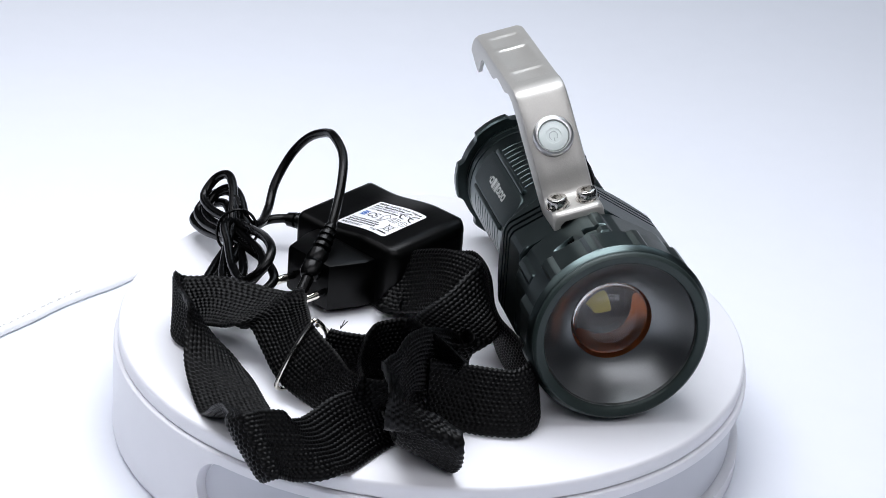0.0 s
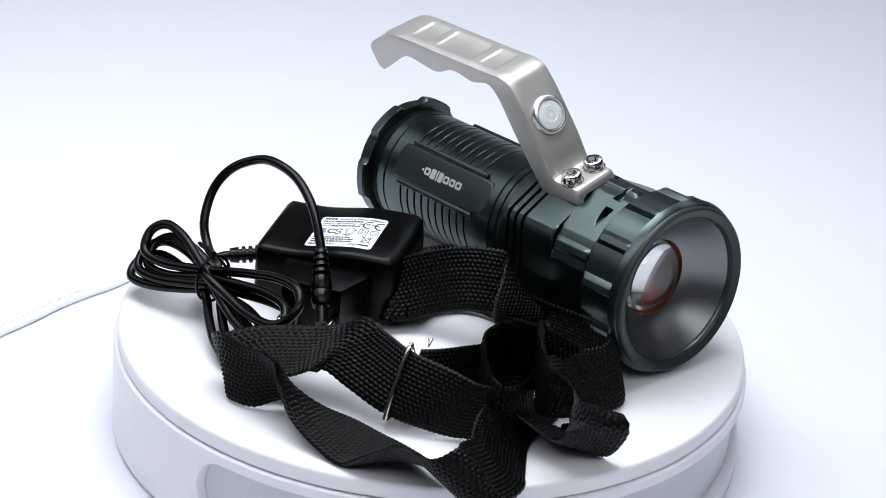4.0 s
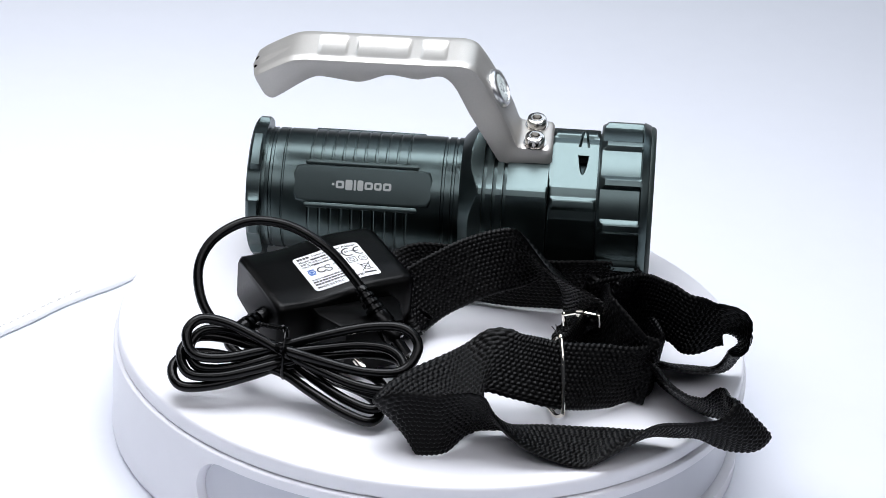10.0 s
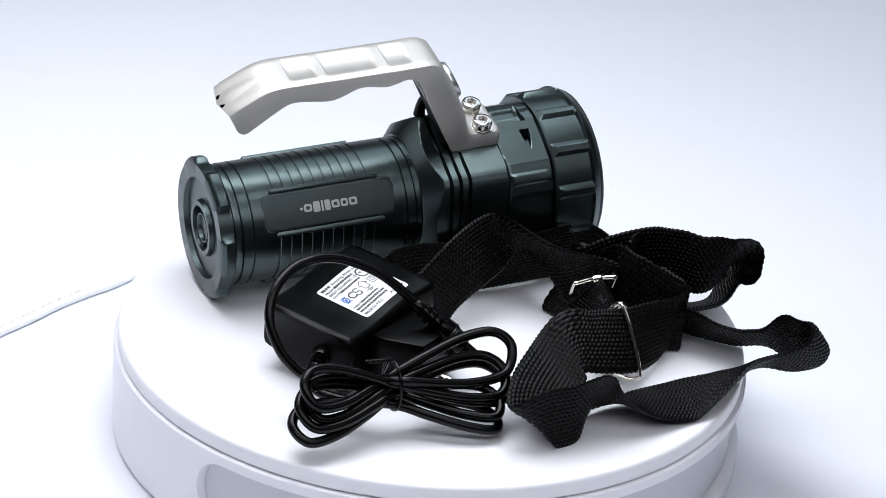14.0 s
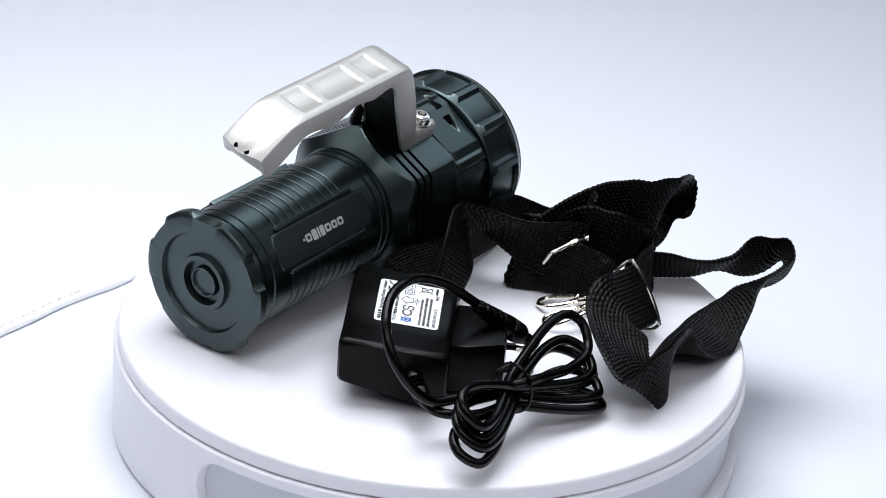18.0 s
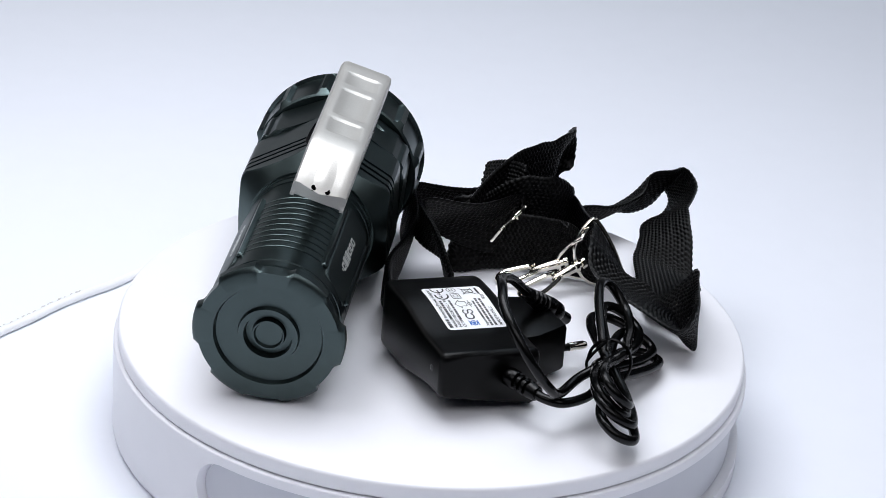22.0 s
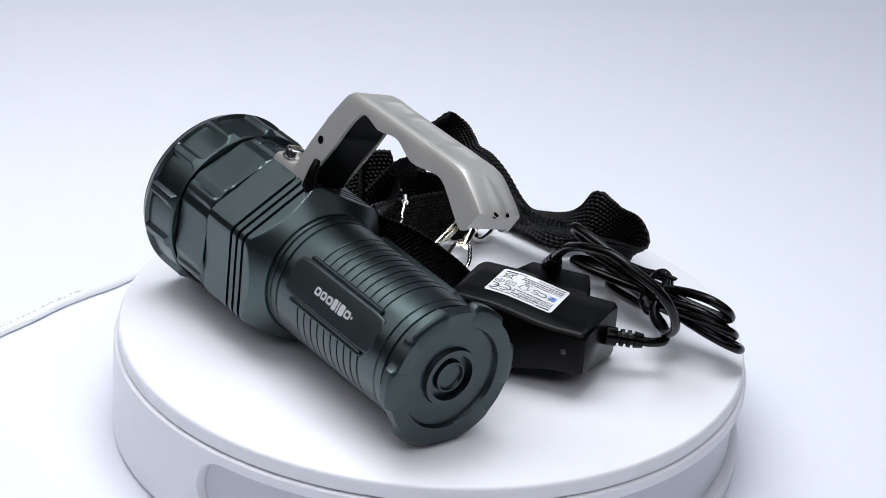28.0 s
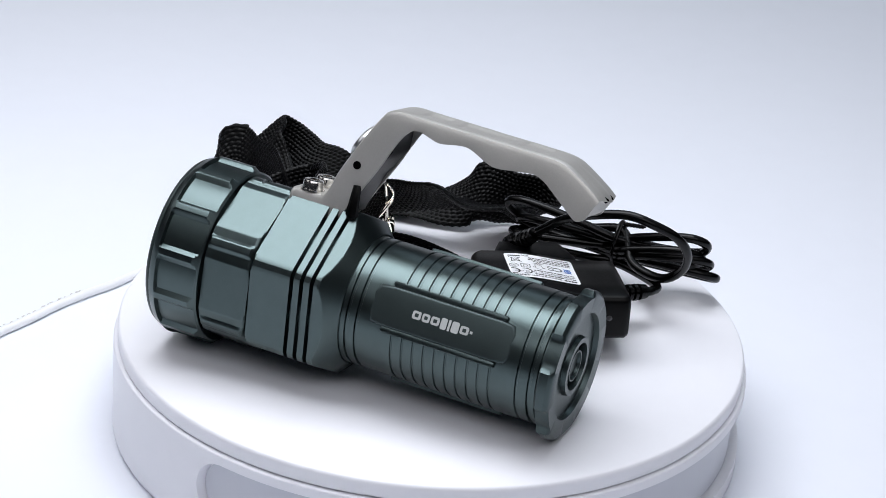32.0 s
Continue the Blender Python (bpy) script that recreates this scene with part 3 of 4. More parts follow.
                pair.append(b.verts.new(AD @ Vector((x, y, top(x, y) + 0.0026))))
            row.append(pair)
        for p, q in zip(row, row[1:]):
            b.faces.new((p[0], p[1], q[1], q[0]))
        return b

    def stroke(x0, y0, x1, y1, thick):
        p, q = Vector((u(x0), w(y0), 0)), Vector((u(x1), w(y1), 0))
        d = (q - p).normalized()
        side = Vector((-d.y, d.x, 0)) * thick / 2
        b = bmesh.new()
        b.faces.new([b.verts.new(AD @ Vector((v.x, v.y, top(v.x, v.y) + 0.0028))) for v in (p - side, q - side, q + side, p + side)])
        return b
    part("mark", arc_mark(0.775, 0.25, 0.0205, 0.0052, 70, 290), M_INK, label, "CE conformity mark, first letter")
    part("mark", joined(arc_mark(0.955, 0.25, 0.0205, 0.0052, 80, 280), stroke(0.865, 0.25, 0.935, 0.25, 0.0045)), M_INK, label, "CE conformity mark, second letter")
    outline = lambda pts, th: joined(*[stroke(*a, *b, th) for a, b in zip(pts, pts[1:])])
    part("mark", outline(((0.50, 0.56), (0.50, 0.46), (0.46, 0.46), (0.55, 0.37), (0.64, 0.46), (0.60, 0.46), (0.60, 0.56), (0.50, 0.56)), 0.0022), M_INK, label, "house-shaped outline mark")
    part("mark", outline(((0.68, 0.41), (0.81, 0.41), (0.81, 0.55), (0.68, 0.55), (0.68, 0.41)), 0.0024), M_INK, label, "square outline mark")
    part("mark", outline(((0.715, 0.445), (0.775, 0.445), (0.775, 0.515), (0.715, 0.515), (0.715, 0.445)), 0.0020), M_INK, label, "small square outline mark")
    part("mark", joined(arc_mark(0.915, 0.48, 0.0145, 0.0022, 0, 360), stroke(0.88, 0.46, 0.95, 0.46, 0.0022), stroke(0.88, 0.50, 0.95, 0.50, 0.0022)), M_INK, label, "round outline mark")
    part("mark", joined(stroke(0.46, 0.615, 0.62, 0.615, 0.002), arc_mark(0.54, 0.615, 0.0065, 0.0022, 0, 360)), M_INK, label, "polarity mark")
    part("mark", joined(outline(((0.80, 0.66), (0.82, 0.82), (0.90, 0.82), (0.92, 0.66), (0.79, 0.66)), 0.0024), stroke(0.77, 0.62, 0.95, 0.84, 0.0024), stroke(0.95, 0.62, 0.77, 0.84, 0.0024)), M_INK, label, "crossed-out bin mark")
    part("mark", stroke(0.77, 0.90, 0.95, 0.90, 0.0075), M_INK, label, "thick printed bar")
    part("round_mark", joined(arc_mark(0.125, 0.49, 0.0030, 0.0060, 0, 360), arc_mark(0.125, 0.49, 0.0105, 0.0040, 0, 360), stroke(0.07, 0.42, 0.18, 0.42, 0.0035), stroke(0.07, 0.56, 0.18, 0.56, 0.0035)), M_BLUE, label, "blue round test mark")
    part("mark", joined(arc_mark(0.275, 0.49, 0.0130, 0.0050, 40, 330), arc_mark(0.375, 0.46, 0.0085, 0.0040, 0, 270), arc_mark(0.375, 0.54, 0.0085, 0.0040, -180, 90)), M_INK, label, "bold black test mark")
    # cord grip and lamp
    m = Matrix.Translation((-0.414, 0.424, 0.123)) @ Vector((-0.113, 0.049, -0.012)).to_track_quat("X", "Z").to_matrix().to_4x4()
    prof = [(-0.012, 0.030), (0.018, 0.030)]
    for k in range(3):
        s = 0.022 + 0.022 * k
        prof += [(s, 0.028), (s + 0.002, 0.019), (s + 0.009, 0.019), (s + 0.011, 0.027)]
    prof += [(0.088, 0.025), (0.105, 0.023), (0.108, 0.013)]
    part("cord_grip", lathe(prof, 24, m), M_RUBBER, ob, "ribbed rubber cord grip")
    lamp = lathe([(0.0, 0.010), (0.003, 0.009), (0.006, 0.0)], 16, AD @ Matrix.Translation((0.067, -0.017, 0.155)) @ Matrix.Rotation(radians(-90), 4, "Z"), cap1=False)
    part("indicator", lamp, M_LAMP, body, "small clear indicator lamp")
    # the long cord: grip, bundle of loops, raised arc, round plug
    N = Vector((0.965, 0.262, 0.0))
    # lobes on both sides of the tie: tip and half width
    ahead = (((-0.690, -0.070, 0.042), (0.058, 0.016, 0.012)), ((-0.672, -0.078, 0.090), (0.053, 0.014, 0.030)), ((-0.575, -0.112, 0.110), (0.082, 0.022, 0.028)),
             ((-0.595, -0.105, 0.145), (0.058, 0.016, 0.042)), ((-0.552, -0.130, 0.205), (0.045, 0.012, 0.055)))
    behind = (((-0.798, 0.556, 0.092), (0.056, 0.015, 0.032)), ((-0.782, 0.536, 0.140), (0.052, 0.014, 0.040)), ((-0.762, 0.516, 0.158), (0.044, 0.012, 0.044)),
              ((-0.772, 0.524, 0.205), (0.044, 0.011, 0.046)))
    knot = Vector((-0.662, 0.250, 0.145))

    def lobe(tip, half, b0, b1):
        tip, half = Vector(tip), Vector(half)
        return [b0.lerp(tip, 0.30) + half * 0.50, b0.lerp(tip, 0.62) + half * 0.92, b0.lerp(tip, 0.88) + half * 0.90, tip + half * 0.15,
                b1.lerp(tip, 0.90) - half * 0.85, b1.lerp(tip, 0.62) - half * 0.92, b1.lerp(tip, 0.30) - half * 0.50]
    holds = [knot + N * (0.040 * cos(2.4 * k) * (0.4 + 0.6 * (k % 2))) + Vector((0, 0, -0.050 + 0.0105 * k)) for k in range(12)]
    cord = [(-0.500, 0.461, 0.114), (-0.535, 0.474, 0.109), (-0.592, 0.457, 0.100), (-0.640, 0.360, 0.090), holds[0]]
    for k in range(5):
        cord += lobe(*ahead[k], holds[2 * k], holds[2 * k + 1]) + [holds[2 * k + 1]]
        if k < 4:
            cord += lobe(*behind[k], holds[2 * k + 1], holds[2 * k + 2]) + [holds[2 * k + 2]]
    cord += [(-0.605, 0.345, 0.140), (-0.581, 0.473, 0.138), (-0.567, 0.555, 0.198), (-0.521, 0.599, 0.288), (-0.464, 0.587, 0.362), (-0.403, 0.529, 0.410),
             (-0.369, 0.455, 0.427), (-0.335, 0.360, 0.407), (-0.330, 0.250, 0.357), (-0.342, 0.159, 0.286), (-0.351, 0.123, 0.254)]
    part("cord", tube(cord, 0.0152, 6, 12), M_RUBBER, ob, "coiled black cord")
    dirn = Vector((-0.416, -0.035, 0.122)) - Vector((-0.349, 0.130, 0.257))
    q = dirn.to_track_quat("X", "Z").to_matrix().to_4x4()
    m = Matrix.Translation((-0.349, 0.130, 0.257)) @ q
    prof = [(-0.012, 0.015)]
    for k in range(4):
        s = 0.0 + 0.023 * k
        prof += [(s, 0.022 + 0.0025 * k), (s + 0.011, 0.023 + 0.0025 * k), (s + 0.013, 0.017), (s + 0.019, 0.017)]
    prof += [(0.094, 0.031), (0.130, 0.035), (0.134, 0.033), (0.138, 0.035), (0.142, 0.033), (0.146, 0.035), (0.180, 0.034), (0.192, 0.028), (0.194, 0.020), (0.25, 0.020), (0.252, 0.008)]
    part("round_plug", lathe(prof, 24, m), M_RUBBER, ob, "black round charging plug with ribbed sleeve")
    tie = [knot + N * (0.066 * cos(radians(30 * k))) + Vector((0, 0, 0.012 + 0.078 * sin(radians(30 * k)))) for k in range(13)]
    for k in range(28):
        a = radians(100 * k)
        c = Vector((-0.655, 0.262, 0.236)).lerp(Vector((-0.676, 0.335, 0.242)), k / 27)
        tie.append(c + Vector((cos(a), 0, sin(a))) * 0.0034)
    part("wire_tie", tube(tie, 0.0050, 6, 8), M_RUBBER, ob, "black twisted wire tie")
    return ob


ADAPTER = adapter()


# ---------- carrying strap ----------
BAND = 0.203


def smooth_rows(a, sigma):
    """Gaussian running mean along the rows, the ends mirrored."""
    k = int(sigma * 3)
    if k < 1:
        return a
    w = np.exp(-0.5 * (np.arange(-k, k + 1) / sigma) ** 2)
    w /= w.sum()
    pad = np.concatenate([2 * a[0] - a[k:0:-1], a, 2 * a[-1] - a[-2:-k - 2:-1]])
    return np.stack([np.convolve(pad[:, c], w, "valid") for c in range(3)], 1)


def webbing(name, rows, parent, label, width=BAND, thick=0.0085, soft=0.016, turn=0.022):
    """A woven band: rows give points near its two edges; it keeps its width, and its stitches stand proud on both faces."""
    step = 0.0034
    lo = np.array(catmull([r[:3] for r in rows], 24))
    hi = np.array(catmull([r[3:] for r in rows], 24))
    mid = (lo + hi) / 2
    acr = (hi - lo) / np.linalg.norm(hi - lo, axis=1)[:, None]
    run = np.concatenate([[0], np.cumsum(np.linalg.norm(np.diff(mid, axis=0), axis=1))])
    n = int(run[-1] / step)
    at = np.linspace(0, run[-1], n + 1)
    mid = np.stack([np.interp(at, run, mid[:, c]) for c in range(3)], 1)
    acr = np.stack([np.interp(at, run, acr[:, c]) for c in range(3)], 1)
    mid, acr = smooth_rows(mid, soft / step), smooth_rows(acr, turn / step)
    along = smooth_rows(np.gradient(mid, axis=0), 3)
    along /= np.linalg.norm(along, axis=1)[:, None]
    acr /= np.linalg.norm(acr, axis=1)[:, None]
    lean = (acr * along).sum(1)[:, None]
    acr -= along * lean
    acr /= np.linalg.norm(acr, axis=1)[:, None]
    lean = np.clip(lean, -0.45, 0.45)
    slant = acr + along * lean / np.sqrt(1 - lean ** 2)
    nor = np.cross(along, acr)
    nor /= np.linalg.norm(nor, axis=1)[:, None]
    mid[:, 2] = np.maximum(mid[:, 2], np.abs(slant[:, 2]) * width / 2 + 0.007)
    m = 84
    v = np.linspace(-0.5, 0.5, m + 1)[None, :]
    u = at[:, None]
    # staggered stitches, 1.9 mm long in rows 1.35 mm apart
    ln, wd = 0.0162, width / 15
    row = np.floor((v + 0.5) * width / wd)
    row = np.minimum(row, 14)
    fy = (v + 0.5) * width / wd - row - 0.5
    fx = u / ln + 0.5 * (row % 2) + 0.10 * np.sin(row * 2.1)
    fx = fx - np.floor(fx) - 0.5
    plump = (1 - np.abs(2 * fx) ** 2.0) * (0.3 + 0.7 * (1 - np.abs(2 * fy) ** 2.6))
    relief = 0.0076 * plump
    body = thick / 2 * np.clip(1 - np.abs(2 * v) ** 10, 0.0, 1) ** 0.5
    edge = width * v + np.sign(v) * 0.0016 * np.sin(2 * pi * u / ln) * np.clip((np.abs(v) - 0.44) / 0.06, 0, 1)
    bow = 0.0045 * np.sin(u * 9 + 1.3) * (1 - 4 * v * v)
    faces_v = []
    for sgn in (1, -1):
        q = (bow + sgn * (body + relief * np.clip(1 - np.abs(2 * v) ** 14, 0, 1)))[..., None]
        faces_v.append(mid[:, None, :] + slant[:, None, :] * edge[..., None] + nor[:, None, :] * q)
    verts = np.concatenate([f.reshape(-1, 3) for f in faces_v])
    verts[:, 2] = np.maximum(verts[:, 2], 0.0015)
    i, j = np.meshgrid(np.arange(n), np.arange(m), indexing="ij")
    a = (i * (m + 1) + j).ravel()
    top = np.stack([a, a + 1, a + m + 2, a + m + 1], 1)
    off = (n + 1) * (m + 1)
    low = top[:, ::-1] + off
    ends = []
    for base in (0, n * (m + 1)):
        k = base + np.arange(m)
        quad = np.stack([k, k + off, k + off + 1, k + 1], 1)
        ends.append(quad if base == 0 else quad[:, ::-1])
    quads = np.concatenate([top, low] + ends)
    me = bpy.data.meshes.new(name)
    origin = np.array(root(parent)["base"])
    me.from_pydata((verts * R - origin).tolist(), [], quads.tolist())
    me.polygons.foreach_set("use_smooth", [True] * len(quads))
    me.update()
    me.materials.append(M_WEB)
    ob = new(name, me)
    ob.parent = parent
    return tagged(ob, label)


def strap():
    ob = thing("strap", -0.3, -0.6, "black woven nylon carrying strap lying tangled", "strap")
    # small slide, arch, turn beside the adapter, low run along the flashlight to its head and back to the knot
    webbing("band", [(-0.009, -0.428, 0.123, -0.115, -0.58, 0.211), (0.11, -0.389, 0.135, -0.046, -0.462, 0.242), (0.197, -0.361, 0.165, 0.024, -0.352, 0.276),
                     (0.21, -0.307, 0.162, 0.101, -0.251, 0.322), (0.145, -0.258, 0.139, 0.142, -0.19, 0.323), (0.026, -0.174, 0.131, 0.057, -0.081, 0.312),
                     (-0.039, -0.071, 0.062, -0.025, 0.015, 0.279), (-0.113, -0.023, 0.036, -0.079, 0.083, 0.226), (-0.178, -0.009, 0.066, -0.089, 0.115, 0.167),
                     (-0.158, 0.001, 0.111, -0.032, 0.148, 0.137), (-0.094, 0.018, 0.081, 0.033, 0.172, 0.136), (0.025, 0.038, 0.047, 0.078, 0.178, 0.184),
                     (0.119, 0.037, 0.023, 0.122, 0.112, 0.212), (0.187, -0.032, 0.014, 0.159, -0.004, 0.215), (0.217, -0.185, 0.011, 0.172, -0.177, 0.211),
                     (0.248, -0.322, 0.019, 0.199, -0.328, 0.218), (0.289, -0.453, 0.017, 0.258, -0.457, 0.221), (0.337, -0.58, 0.003, 0.301, -0.554, 0.202),
                     (0.303, -0.683, 0.003, 0.266, -0.611, 0.19), (0.203, -0.699, 0.003, 0.187, -0.621, 0.19), (0.102, -0.687, 0.012, 0.098, -0.633, 0.21),
                     (0.001, -0.684, 0.04, 0, -0.696, 0.245)], ob, "arched run of black webbing")
    webbing("flap", [(-0.10, -0.525, 0.165, -0.075, -0.600, 0.318), (-0.06, -0.550, 0.162, -0.031, -0.634, 0.320), (0.01, -0.568, 0.153, 0.035, -0.680, 0.300), (0.085, -0.585, 0.142, 0.102, -0.725, 0.259)], ob, "loose sewn end flap of black webbing")
    # sewn end round the large slide, back to a turn and over the knot
    webbing("band", [(-0.38, -0.52, 0.03, -0.31, -0.49, 0.2), (-0.28, -0.53, 0.02, -0.25, -0.51, 0.215), (-0.12, -0.51, 0.015, -0.1, -0.51, 0.2), (0, -0.45, 0.008, 0.03, -0.50, 0.17),
                     (0.075, -0.385, 0.005, 0.11, -0.48, 0.14), (0.1, -0.44, 0.01, 0.1, -0.53, 0.18), (0.02, -0.53, 0.04, 0.01, -0.55, 0.235), (-0.08, -0.59, 0.11, -0.1, -0.585, 0.31),
                     (-0.16, -0.62, 0.1, -0.165, -0.62, 0.31), (-0.21, -0.7, 0.03, -0.2, -0.71, 0.24), (-0.22, -0.76, 0, -0.19, -0.78, 0.19)], ob, "knotted run of black webbing")
    # through the large slide to the fold, twisted twice along the front, out past the rim and back
    webbing("band", [(-0.04, -0.698, 0.021, -0.031, -0.713, 0.225), (-0.149, -0.757, 0.003, -0.13, -0.778, 0.207), (-0.238, -0.697, 0.003, -0.214, -0.742, 0.199),
                     (-0.346, -0.634, 0.022, -0.279, -0.627, 0.217), (-0.447, -0.562, 0.048, -0.353, -0.502, 0.24), (-0.519, -0.42, 0.097, -0.377, -0.423, 0.243),
                     (-0.571, -0.319, 0.132, -0.405, -0.354, 0.243), (-0.646, -0.306, 0.108, -0.476, -0.235, 0.185), (-0.718, -0.281, 0.078, -0.659, -0.106, 0.169),
                     (-0.775, -0.237, 0.024, -0.795, -0.075, 0.143), (-0.808, -0.225, 0.009, -0.813, -0.159, 0.187), (-0.77, -0.296, 0.003, -0.789, -0.258, 0.202),
                     (-0.662, -0.344, 0.039, -0.765, -0.342, 0.217), (-0.592, -0.409, 0.027, -0.737, -0.403, 0.173), (-0.536, -0.511, 0.035, -0.734, -0.506, 0.084),
                     (-0.491, -0.629, 0.033, -0.695, -0.612, 0.032), (-0.451, -0.746, 0.032, -0.65, -0.709, 0.016), (-0.428, -0.831, 0.039, -0.62, -0.81, 0.096),
                     (-0.416, -0.895, 0.037, -0.587, -0.873, 0.148), (-0.396, -0.98, 0.044, -0.561, -0.943, 0.161), (-0.431, -1.071, 0.042, -0.56, -0.989, 0.177),
                     (-0.439, -1.158, 0.068, -0.551, -1.06, 0.202), (-0.397, -1.185, 0.102, -0.5, -1.085, 0.24), (-0.373, -1.109, 0.06, -0.466, -1.058, 0.229),
                     (-0.272, -1.027, 0.048, -0.409, -1.045, 0.196), (-0.206, -0.921, 0.027, -0.363, -0.986, 0.139), (-0.119, -0.8, 0.006, -0.286, -0.851, 0.11),
                     (-0.016, -0.728, 0.003, -0.171, -0.712, 0.132), (0.07, -0.693, 0.023, -0.086, -0.616, 0.132)], ob, "long run of black webbing, folded and twisted", soft=0.011, turn=0.013)
    # ear over the rim
    webbing("band", [(0.079, -0.499, 0.021, 0.069, -0.5, 0.223), (0.03, -0.601, 0.089, 0.027, -0.609, 0.295), (-0.033, -0.708, 0.147, -0.031, -0.708, 0.35),
                     (-0.068, -0.792, 0.16, -0.063, -0.752, 0.356), (-0.098, -0.849, 0.154, -0.092, -0.845, 0.334), (-0.040, -0.945, 0.195, -0.120, -0.935, 0.330),
                     (0.050, -0.970, 0.160, -0.108, -0.985, 0.285), (0.086, -0.995, 0.122, -0.088, -1.008, 0.232), (0.098, -0.970, 0.068, -0.066, -0.980, 0.170),
                     (0.096, -0.935, 0.014, -0.084, -0.942, 0.108), (0.073, -0.82, 0.002, -0.109, -0.831, 0.09), (0.011, -0.698, 0.003, -0.148, -0.722, 0.119)], ob, "looped ear of black webbing")

    # wire slides
    def wire(pts, r=0.0085, steps=5):
        return tube(pts, r, steps, 10)
    # large D-shaped slide: the bar in the strap, the bow through the swivel of a hook down to the platter
    a, b, n = Vector((-0.353, -0.510, 0.249)), Vector((-0.453, -0.565, 0.044)), Vector((-0.66, -0.54, 0.52))
    bar = [a, a.lerp(b, 0.04) + n * 0.006, a.lerp(b, 0.25) + n * 0.013, a.lerp(b, 0.5) + n * 0.015, a.lerp(b, 0.75) + n * 0.013, a.lerp(b, 0.96) + n * 0.006, b]
    bow = [(-0.440, -0.545, 0.028), (-0.404, -0.516, 0.024), (-0.372, -0.496, 0.026), (-0.338, -0.482, 0.052), (-0.320, -0.464, 0.105), (-0.312, -0.461, 0.160), (-0.326, -0.480, 0.212), (-0.345, -0.503, 0.244)]
    part("slide", wire(bar + bow + [a], 0.0068), M_CHROME, ob, "large polished wire slide")
    a, b = Vector((-0.058, -0.440, 0.170)), Vector((-0.098, -0.562, 0.212))
    q = Vector((0.03, 0.0, -0.05))
    small = part("slide", wire([a + q, a + q * 0.3, a, a.lerp(b, 0.1), (-0.088, -0.497, 0.202), a.lerp(b, 0.9), b, b + q * 0.3, b + q], 0.0068), M_CHROME, ob, "small polished wire slide")
    m = Matrix.Translation((-0.090, -0.505, 0.203)) @ (b - a).to_track_quat("X", "Z").to_matrix().to_4x4()
    part("collar", lathe([(-0.014, 0.008), (-0.012, 0.0135), (0.012, 0.0135), (0.014, 0.008)], 16, m), M_CHROME, small)

    # two snap hooks on their rings
    def snap_hook(swivel, tip, flat):
        swivel, tip = Vector(swivel), Vector(tip)
        x = (tip - swivel).normalized()
        y = Vector(flat)
        y = (y - x * y.dot(x)).normalized()
        m = Matrix.Translation(swivel) @ Matrix((x, y, x.cross(y))).transposed().to_4x4()
        ln = (tip - swivel).length
        barrel = lathe([(-0.032, 0.010), (-0.031, 0.0195), (-0.018, 0.0205), (-0.016, 0.012), (-0.006, 0.012), (-0.004, 0.0205), (0.008, 0.0205), (0.010, 0.0165), (0.050, 0.0150), (0.080, 0.0105), (0.092, 0.006)], 20, m)
        hook = part("snap_hook", barrel, M_CHROME, ob, "polished snap hook")
        web = slab([(0.045, -0.012), (0.075, -0.026), (0.092, -0.026), (0.088, -0.006), (0.100, 0.004), (0.104, 0.020), (0.090, 0.024), (0.060, 0.012)], -0.0045, 0.0045, 0.0015, m)
        part("web", web, M_CHROME, hook)
        pts = [(0.075, 0.012), (0.095, 0.024), (ln - 0.068, 0.040), (ln - 0.034, 0.041), (ln - 0.009, 0.027), (ln, 0.0), (ln - 0.009, -0.027), (ln - 0.032, -0.040), (ln - 0.046, -0.041)]
        jaw = tube([(u, v, 0) for u, v in pts], 0.0082, 5, 10)
        jaw.transform(m)
        part("jaw", jaw, M_CHROME, hook)
        gate = tube([(0.084, -0.022, 0), (0.098, -0.034, 0), (ln - 0.056, -0.041, 0), (ln - 0.044, -0.041, 0)], 0.0090, 5, 8)
        gate.transform(m)
        part("gate", gate, M_CHROME, hook)
        stud = lathe([(-0.011, 0.0), (-0.011, 0.007), (0.013, 0.007), (0.015, 0.005), (0.015, 0.0)], 12, m @ Matrix.Translation((0.078, -0.018, 0.0)) @ Matrix.Rotation(radians(-90), 4, "Y"), cap0=False, cap1=False)
        part("stud", stud, M_CHROME, hook)
    snap_hook((-0.252, -0.490, 0.070), (-0.080, -0.384, 0.014), (-0.55, 0.83, 0.06))
    snap_hook((-0.326, -0.457, 0.092), (-0.192, -0.305, 0.014), (-0.78, 0.62, 0.06))
    part("ring", wire([(-0.345, -0.490, 0.222), (-0.335, -0.450, 0.200), (-0.300, -0.450, 0.168), (-0.258, -0.476, 0.106), (-0.250, -0.492, 0.068), (-0.275, -0.515, 0.026), (-0.330, -0.540, 0.014), (-0.385, -0.560, 0.030)], 0.0062), M_CHROME, ob, "polished wire ring")
    # loose threads at the sewn end
    for k, (dx, dy, dz) in enumerate(((0.01, 0.02, 0.025), (0.02, 0.01, 0.03), (0.0, -0.01, 0.02))):
        c = Vector((-0.275, -0.478, 0.212))
        part("thread", tube([c, c + Vector((dx * 0.5, dy * 0.4, dz * 0.4)), c + Vector((dx, dy, dz * 0.7))], 0.0016, 4, 5), M_INK, ob, "loose black thread")
    return ob


STRAP = strap()


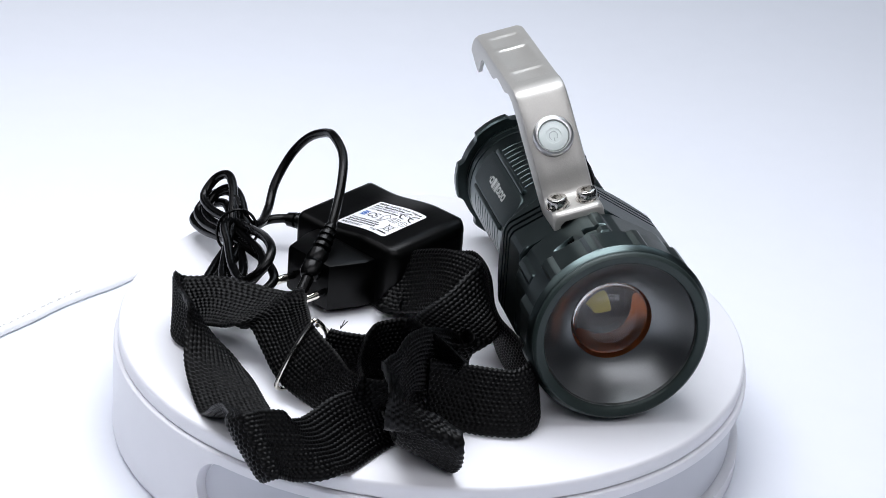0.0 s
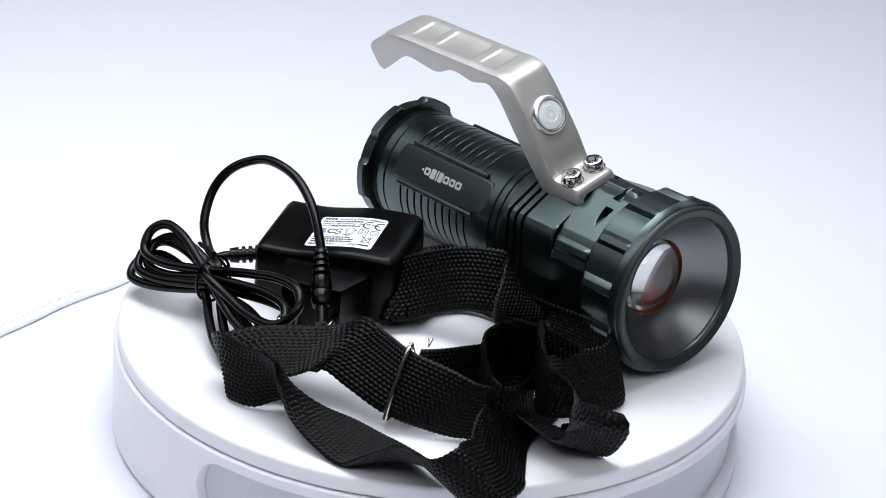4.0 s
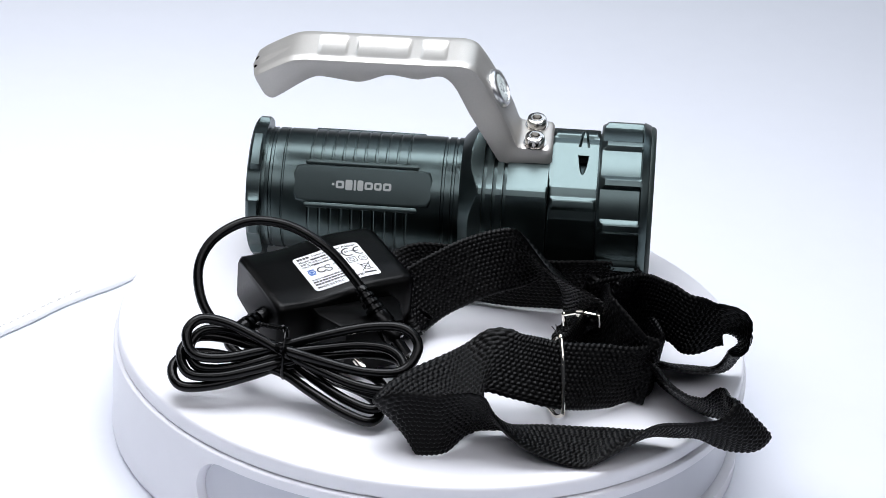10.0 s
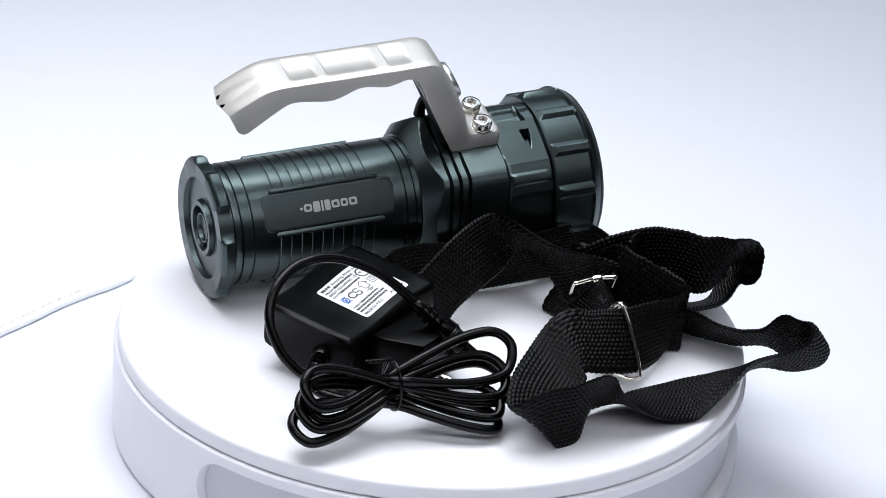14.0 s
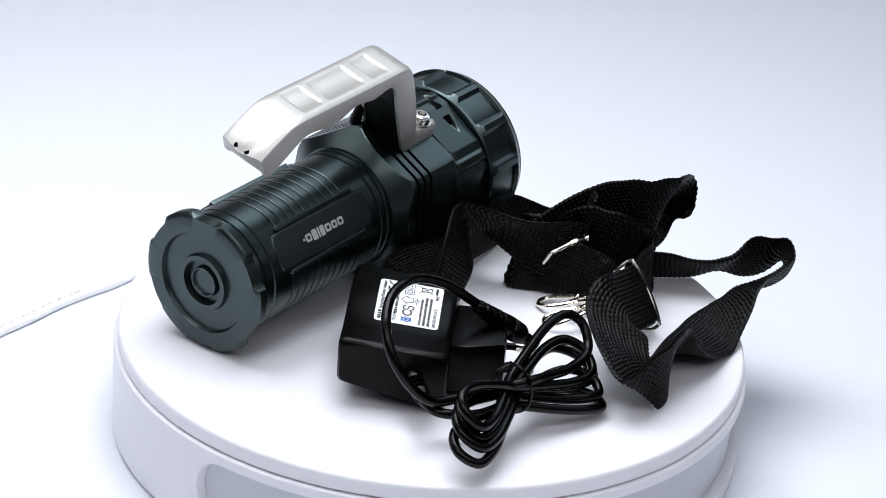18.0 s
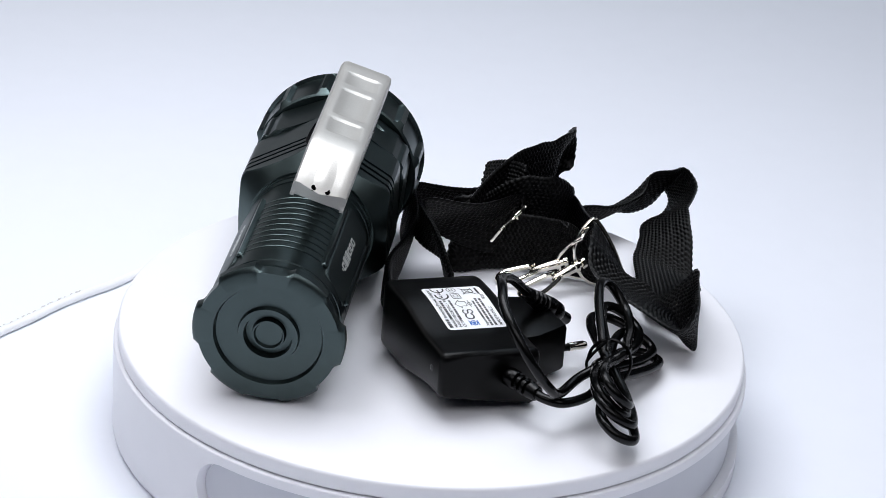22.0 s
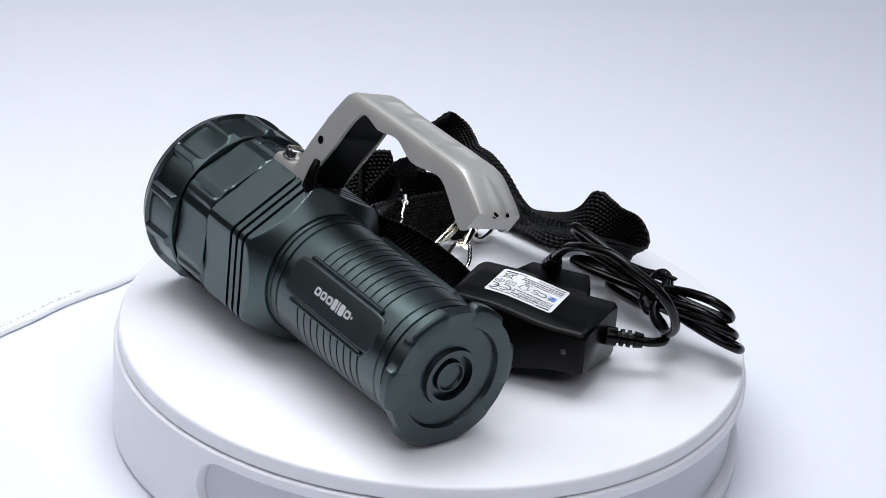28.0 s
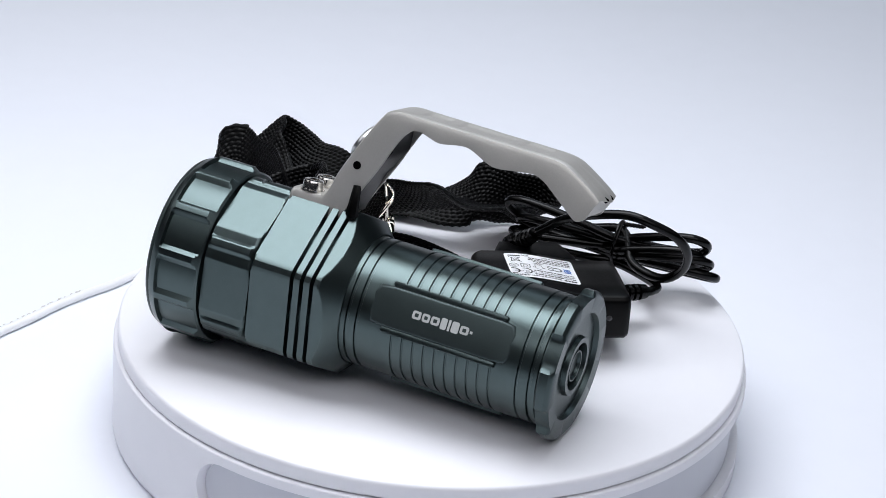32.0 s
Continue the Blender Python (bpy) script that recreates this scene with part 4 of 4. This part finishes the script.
# ---------- motions ----------
def motions():
    rows_t = [k * 0.25 for k in range(129)]
    for ob in (FLASHLIGHT, ADAPTER, STRAP):
        x, y, _ = ob["base"]
        rows = []
        for t in rows_t:
            a = radians(SPIN * t)
            rows.append((t, pose(x * cos(a) - y * sin(a), x * sin(a) + y * cos(a), TOP, 0, 0, SPIN * t)))
        walk(ob, rows)
    platter = [c for c in TABLE.children if c.name.startswith("platter")][0]
    walk(platter, [(t, pose(0, 0, 0, 0, 0, SPIN * t)) for t in rows_t])


motions()
